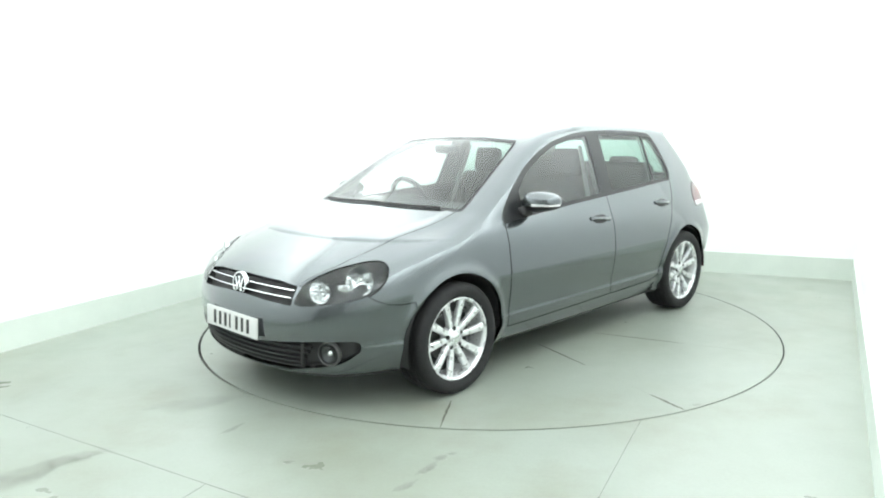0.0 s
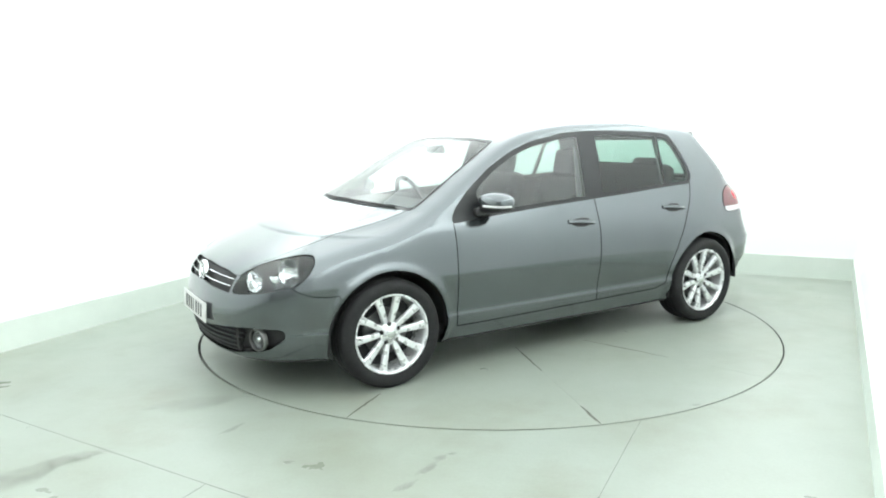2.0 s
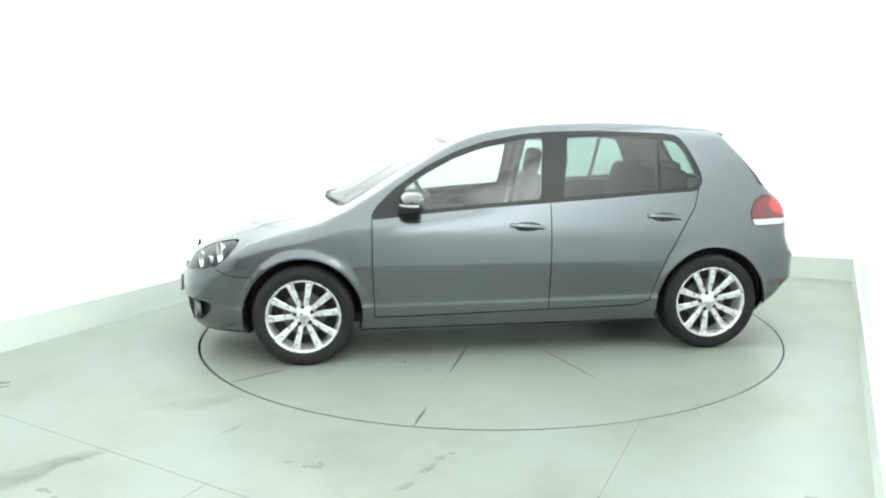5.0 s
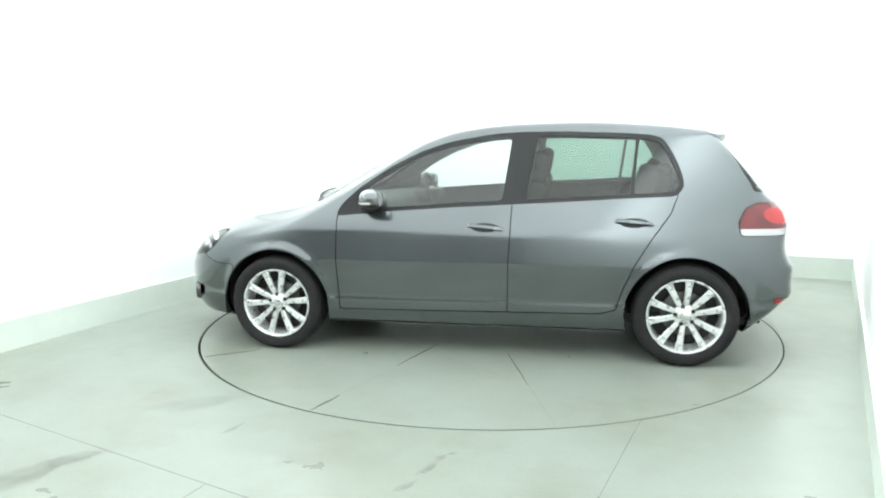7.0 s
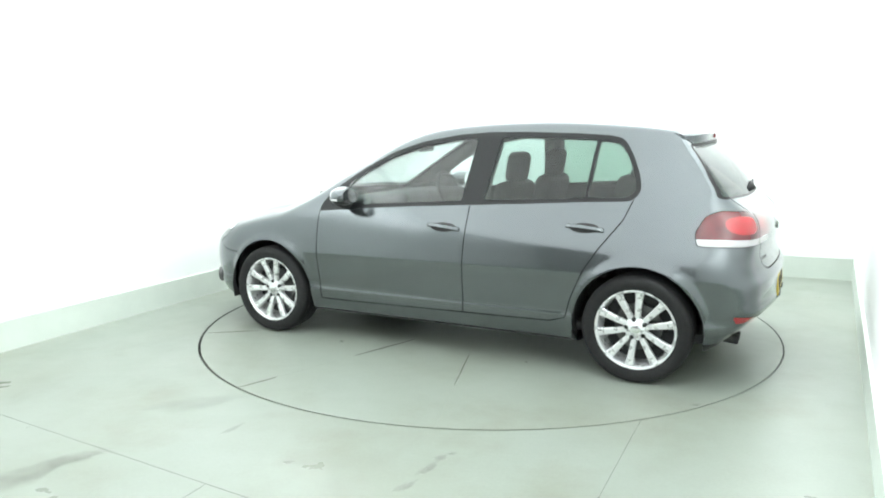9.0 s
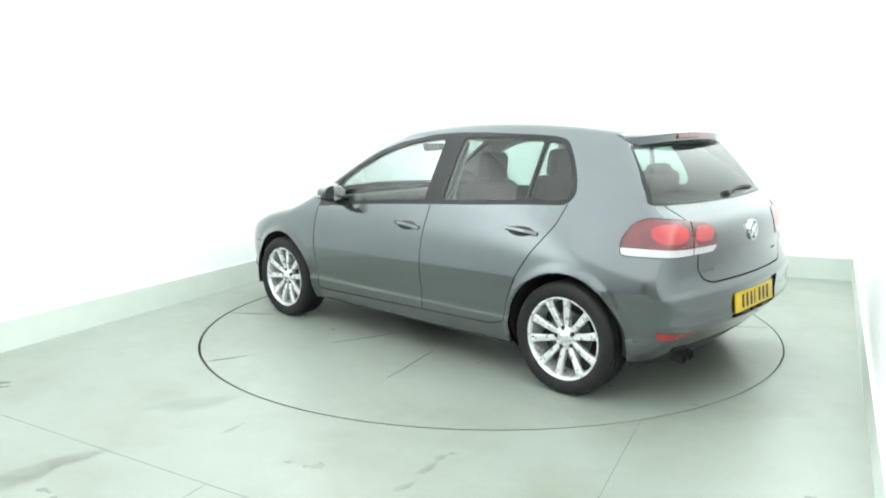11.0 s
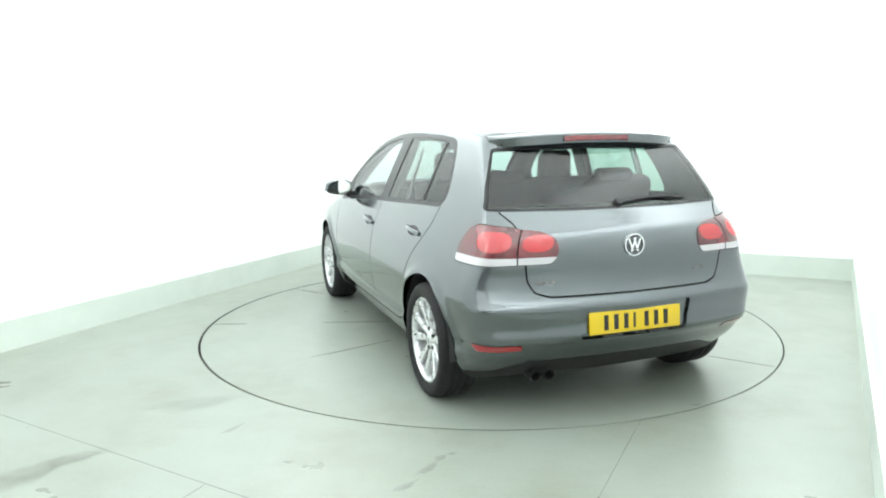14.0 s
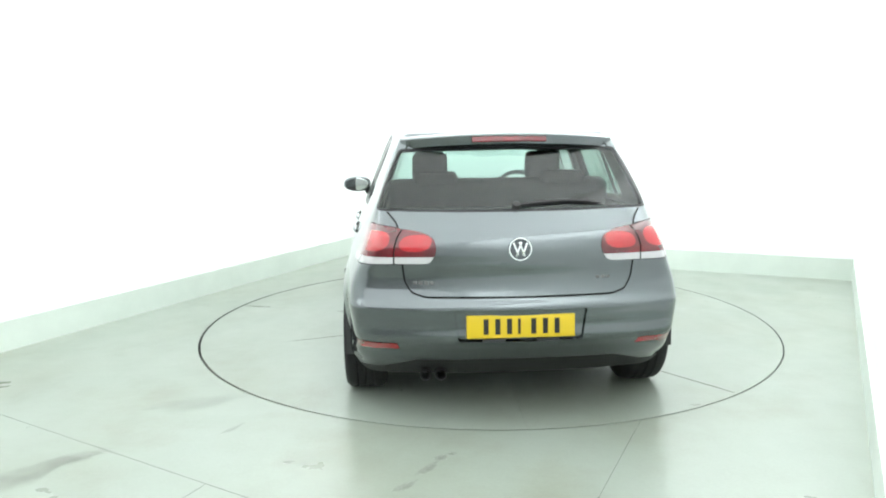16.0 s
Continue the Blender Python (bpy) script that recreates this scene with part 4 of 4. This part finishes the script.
# rear wiper
q, n = on_skin([(-1.2, -0.005, 1.055), (-1.2, -0.12, 1.068), (-1.2, -0.25, 1.074), (-1.2, -0.37, 1.068)], (-1, 0, 0.0), -0.012)
wiper = part("rear_wiper", sweep(q, n, 0.016, 0.012), BLACK, car, "black rear wiper arm and blade")
q2, n2 = on_skin([(-1.2, y, 1.058 + 0.014 * math.sin((y + 0.06) / -0.38 * 3)) for y in np.linspace(-0.06, -0.42, 9)], (-1, 0, 0), -0.006)
part("wiper_blade", sweep(q2, n2, 0.012, 0.010), BLACK, wiper)
part("wiper_hub", lathe([(0.0, -0.014), (0.016, -0.012), (0.022, 0.0), (0.022, 0.02)], 20), BLACK, wiper, m=facing(q[0], n[0]))

# exhaust tips
for y in (0.450, 0.375):
    part("exhaust_tip", lathe([(0.024, -0.03), (0.028, -0.032), (0.030, -0.025), (0.030, 0.05), (0.024, 0.05)], 24), BLACK, car, "round dark exhaust tip", m=facing((-1.775, y, 0.212), (-1, 0, -0.1)))
bm = bmesh.new()
block(bm, pose(-1.56, 0.35, 0.250), 0.26, 0.40, 0.09, 0.03, 3)
part("silencer", bm, BLACK, car)

# maker's lettering on the tailgate as plain bright bars
for k in range(4):
    q, n = on_skin([(-1.2, 0.500 - 0.027 * k, 0.708)], (-1, 0, 0))
    bm = bmesh.new()
    block(bm, facing(q[0], n[0]), 0.020, 0.003, 0.017, 0.001)
    part("lettering_bar", bm, STEEL, car, "small bright metal bar of lettering")
for k in range(3):
    q, n = on_skin([(-1.2, -0.38 - 0.026 * k, 0.722)], (-1, 0, 0))
    bm = bmesh.new()
    block(bm, facing(q[0], n[0]), 0.018, 0.003, 0.014, 0.001)
    part("lettering_bar", bm, STEEL, car, "small bright metal bar of lettering")

# ---- door handles
for s in (1, -1):
    for x0, z0 in ((-0.100, 0.829), (-0.990, 0.864)):
        q, n = on_skin([(x0 + dx, 0, z0 + 0.010 * dx / 0.11) for dx in (-0.11, -0.09, -0.05, 0.0, 0.05, 0.09, 0.11)], (0, 1, 0))
        cup = bmesh.new()
        m = facing(q[3], n[3])
        bmesh.ops.create_uvsphere(cup, u_segments=28, v_segments=14, radius=1.0, matrix=Matrix.Diagonal((0.085, 0.0045, 0.030, 1)))
        lift = [0.002, 0.011, 0.017, 0.019, 0.017, 0.011, 0.002]
        bar = sweep([a + b * h for a, b, h in zip(q, n, lift)], n, 0.024, 0.014)
        flip = Matrix.Diagonal((1, s, 1, 1))
        bar.transform(flip)
        if s < 0:
            bmesh.ops.reverse_faces(bar, faces=bar.faces)
        cup.transform(flip @ m)
        if s < 0:
            bmesh.ops.reverse_faces(cup, faces=cup.faces)
        handle = part("door_handle", bar, PAINT, car, "grey door handle over a dark recess")
        part("handle_recess", cup, BLACK, handle)

# ---- door mirrors
for s in (1, -1):
    shell = bmesh.new()
    bmesh.ops.create_uvsphere(shell, u_segments=40, v_segments=24, radius=1.0)
    for v in shell.verts:
        x, y, z = v.co
        k = lambda c, e: math.copysign(abs(c) ** e, c)
        x, y, z = k(x, 0.75), k(y, 0.72), k(z, 0.75)
        taper = 1.0 - 0.18 * max(y, 0) - 0.08 * max(x, 0)
        X, Y, Z = 0.612 + 0.074 * x - 0.020 * y, 0.905 + 0.106 * y, 1.004 + 0.062 * z * taper
        X = max(X, 0.560 - 0.014 * y)
        v.co = (X, s * Y, Z)
    if s < 0:
        bmesh.ops.reverse_faces(shell, faces=shell.faces)
    lower = shell.copy()
    bmesh.ops.delete(shell, geom=[f for f in shell.faces if f.calc_center_median().z < 0.980], context="FACES")
    bmesh.ops.delete(lower, geom=[f for f in lower.faces if f.calc_center_median().z >= 0.980], context="FACES")
    cap = part("door_mirror", shell, PAINT, car, "grey door mirror with dark underside")
    part("mirror_base", lower, BLACK, cap)
    bm = bmesh.new()
    bmesh.ops.create_uvsphere(bm, u_segments=28, v_segments=16, radius=1.0, matrix=pose(0.5595, s * 0.905, 1.003, 0, 0, -s * 8) @ Matrix.Diagonal((0.0025, 0.090, 0.050, 1)))
    part("mirror_pane", bm, MIRROR, cap)
    p = [Vector((0.612 + 0.076 * math.cos(a) - 0.018 * math.sin(a), s * (0.905 + 0.108 * math.sin(a)), 0.986)) for a in [math.radians(-10 + 108 * i / 14) for i in range(15)]]
    part("indicator_strip", sweep(p, [Vector((math.cos(a), s * math.sin(a), 0)) for a in [math.radians(-10 + 108 * i / 14) for i in range(15)]], 0.014, 0.008), WHITE_LENS, cap)
    bm = bmesh.new()
    block(bm, pose(0.655, s * 0.795, 0.945, 0, 0, 0), 0.10, 0.10, 0.05, 0.018, 3)
    part("mirror_foot", bm, BLACK, cap)

# ---- front wipers
for y0, y1, z0 in ((0.52, -0.05, 0.0), (-0.02, -0.56, 0.0)):
    q, n = on_skin([(0.5, y, 0.985 - 0.012 * abs(y) / 0.5 + 0.002) for y in np.linspace(y0, y1, 9)], (1, 0, 0), -0.010)
    part("front_wiper", sweep(q, n, 0.009, 0.010), BLACK, car, "black wiper blade at the windscreen base")

# ---- inside the car


def cushion(bm, m, sx, sy, sz, soft=0.05):
    block(bm, m, sx, sy, sz, soft, 4)


def make_seat(y, parent):
    bm = bmesh.new()
    cushion(bm, pose(-0.05, y, 0.47, 0, -6, 0), 0.52, 0.50, 0.16, 0.05)
    seat = part("front_seat", bm, SEAT, parent, "dark cloth front seat with headrest")
    bm = bmesh.new()
    cushion(bm, pose(-0.325, y, 0.79, 0, -14, 0), 0.13, 0.48, 0.62, 0.055)
    for s in (1, -1):
        cushion(bm, pose(-0.29, y + s * 0.19, 0.74, 0, -14, 0), 0.14, 0.10, 0.46, 0.045)
    part("backrest", bm, SEAT, seat)
    bm = bmesh.new()
    cushion(bm, pose(-0.405, y, 1.180, 0, -10, 0), 0.10, 0.235, 0.20, 0.045)
    part("headrest", bm, SEAT, seat)
    bm = bmesh.new()
    for s in (1, -1):
        block(bm, pose(-0.385, y + s * 0.05, 1.08, 0, -12, 0), 0.012, 0.012, 0.12)
    part("headrest_posts", bm, CHROME, seat)


make_seat(0.36, car)
make_seat(-0.40, car)
bm = bmesh.new()
cushion(bm, pose(-0.86, 0, 0.48, 0, -5, 0), 0.50, 1.25, 0.16, 0.05)
bench = part("rear_bench", bm, SEAT, car, "dark cloth rear bench seat")
bm = bmesh.new()
cushion(bm, pose(-1.10, 0, 0.84, 0, -16, 0), 0.13, 1.25, 0.64, 0.05)
part("bench_back", bm, SEAT, bench)
for y in (0.36, -0.36):
    bm = bmesh.new()
    cushion(bm, pose(-1.200, y, 1.155, 0, -12, 0), 0.08, 0.25, 0.08, 0.035)
    part("headrest", bm, SEAT, bench)
bm = bmesh.new()
block(bm, pose(-1.45, 0, 0.985), 0.42, 1.18, 0.03, 0.01)
part("parcel_shelf", bm, TRIM, car, "dark parcel shelf")
bm = bmesh.new()
block(bm, pose(0.80, 0, 0.83, 0, 4, 0), 0.52, 1.36, 0.24, 0.09, 4)
block(bm, pose(0.50, -0.38, 0.915), 0.20, 0.36, 0.10, 0.04, 3)
dash = part("dashboard", bm, TRIM, car, "dark dashboard with instrument hood")
bm = bmesh.new()
block(bm, pose(0.10, 0, 0.45), 0.9, 0.22, 0.28, 0.04, 3)
part("centre_console", bm, TRIM, car)
bm = bmesh.new()
block(bm, pose(-0.35, 0, 0.27), 2.7, 1.5, 0.05, 0.0)
part("cabin_floor", bm, TRIM, car, "dark carpeted cabin floor")
ring = [Vector((0.0, 0.185 * math.cos(a), 0.185 * math.sin(a))) for a in [2 * math.pi * i / 40 for i in range(41)]]
wm = pose(0.46, -0.38, 0.915, 0, 24, 0)
bm = sweep(ring, [Vector((0, p.y, p.z)) for p in ring], 0.026, 0.026)
wheel_s = part("steering_wheel", bm, TRIM, car, "dark steering wheel with grey spokes", m=wm)
bm = bmesh.new()
block(bm, pose(0.02, 0, -0.01), 0.05, 0.15, 0.12, 0.025, 3)
for a in (0, 180, 270):
    block(bm, pose(0.012, 0, 0, a, 0, 0) @ pose(0, 0.115, 0), 0.02, 0.15, 0.035, 0.008)
part("wheel_spokes", bm, HEADLINER, wheel_s)
bm = bmesh.new()
block(bm, pose(0.48, 0, 1.295, 0, 15, 0), 0.03, 0.22, 0.06, 0.015, 3)
part("interior_mirror", bm, GLOSS_BLACK, car, "black interior mirror")
for s in (1, -1):
    bm = bmesh.new()
    block(bm, pose(-0.32, s * 0.655, 1.16, s * 22, 0, 0) @ pose(0, 0, 0, 0, -9, 0), 0.09, 0.03, 0.42, 0.01)
    part("pillar_trim", bm, HEADLINER, car, "grey centre pillar lining")
    bm = bmesh.new()
    block(bm, pose(-0.285, s * 0.615, 1.02, s * 18, 0, 0) @ pose(0, 0, 0, 0, -8, 0), 0.045, 0.006, 0.60, 0.002)
    part("seat_belt", bm, BELT_CLOTH, car, "grey seat belt webbing")

# ---------------------------------------------------------------- movement
TURN = [(0.0, 228.71), (0.5, 226.33), (1.0, 223.05), (1.5, 218.9), (2.0, 214.87), (2.5, 210.63), (3.0, 205.76), (3.5, 201.5), (4.0, 197.42),
        (4.6, 192.4), (5.2, 187.4), (5.9, 181.45), (6.5, 176.38), (7.0, 172.56), (7.5, 168.6), (8.0, 164.58), (8.5, 160.52), (9.0, 156.02), (9.6, 151.0),
        (10.2, 146.1), (10.9, 140.4), (11.5, 135.5), (12.0, 130.65), (12.5, 126.56), (13.0, 122.49), (13.5, 118.38), (14.0, 113.2), (14.5, 109.01),
        (15.0, 104.86), (15.5, 100.79), (16.0, 96.6)]


def motions():
    walk(turntable, [(t, pose(0, 0, 0, 0, 0, a)) for t, a in TURN])
    walk(car, [(t, pose(0, 0, 0, 0, 0, a) @ pose(-0.022, 0.061, 0)) for t, a in TURN])


motions()
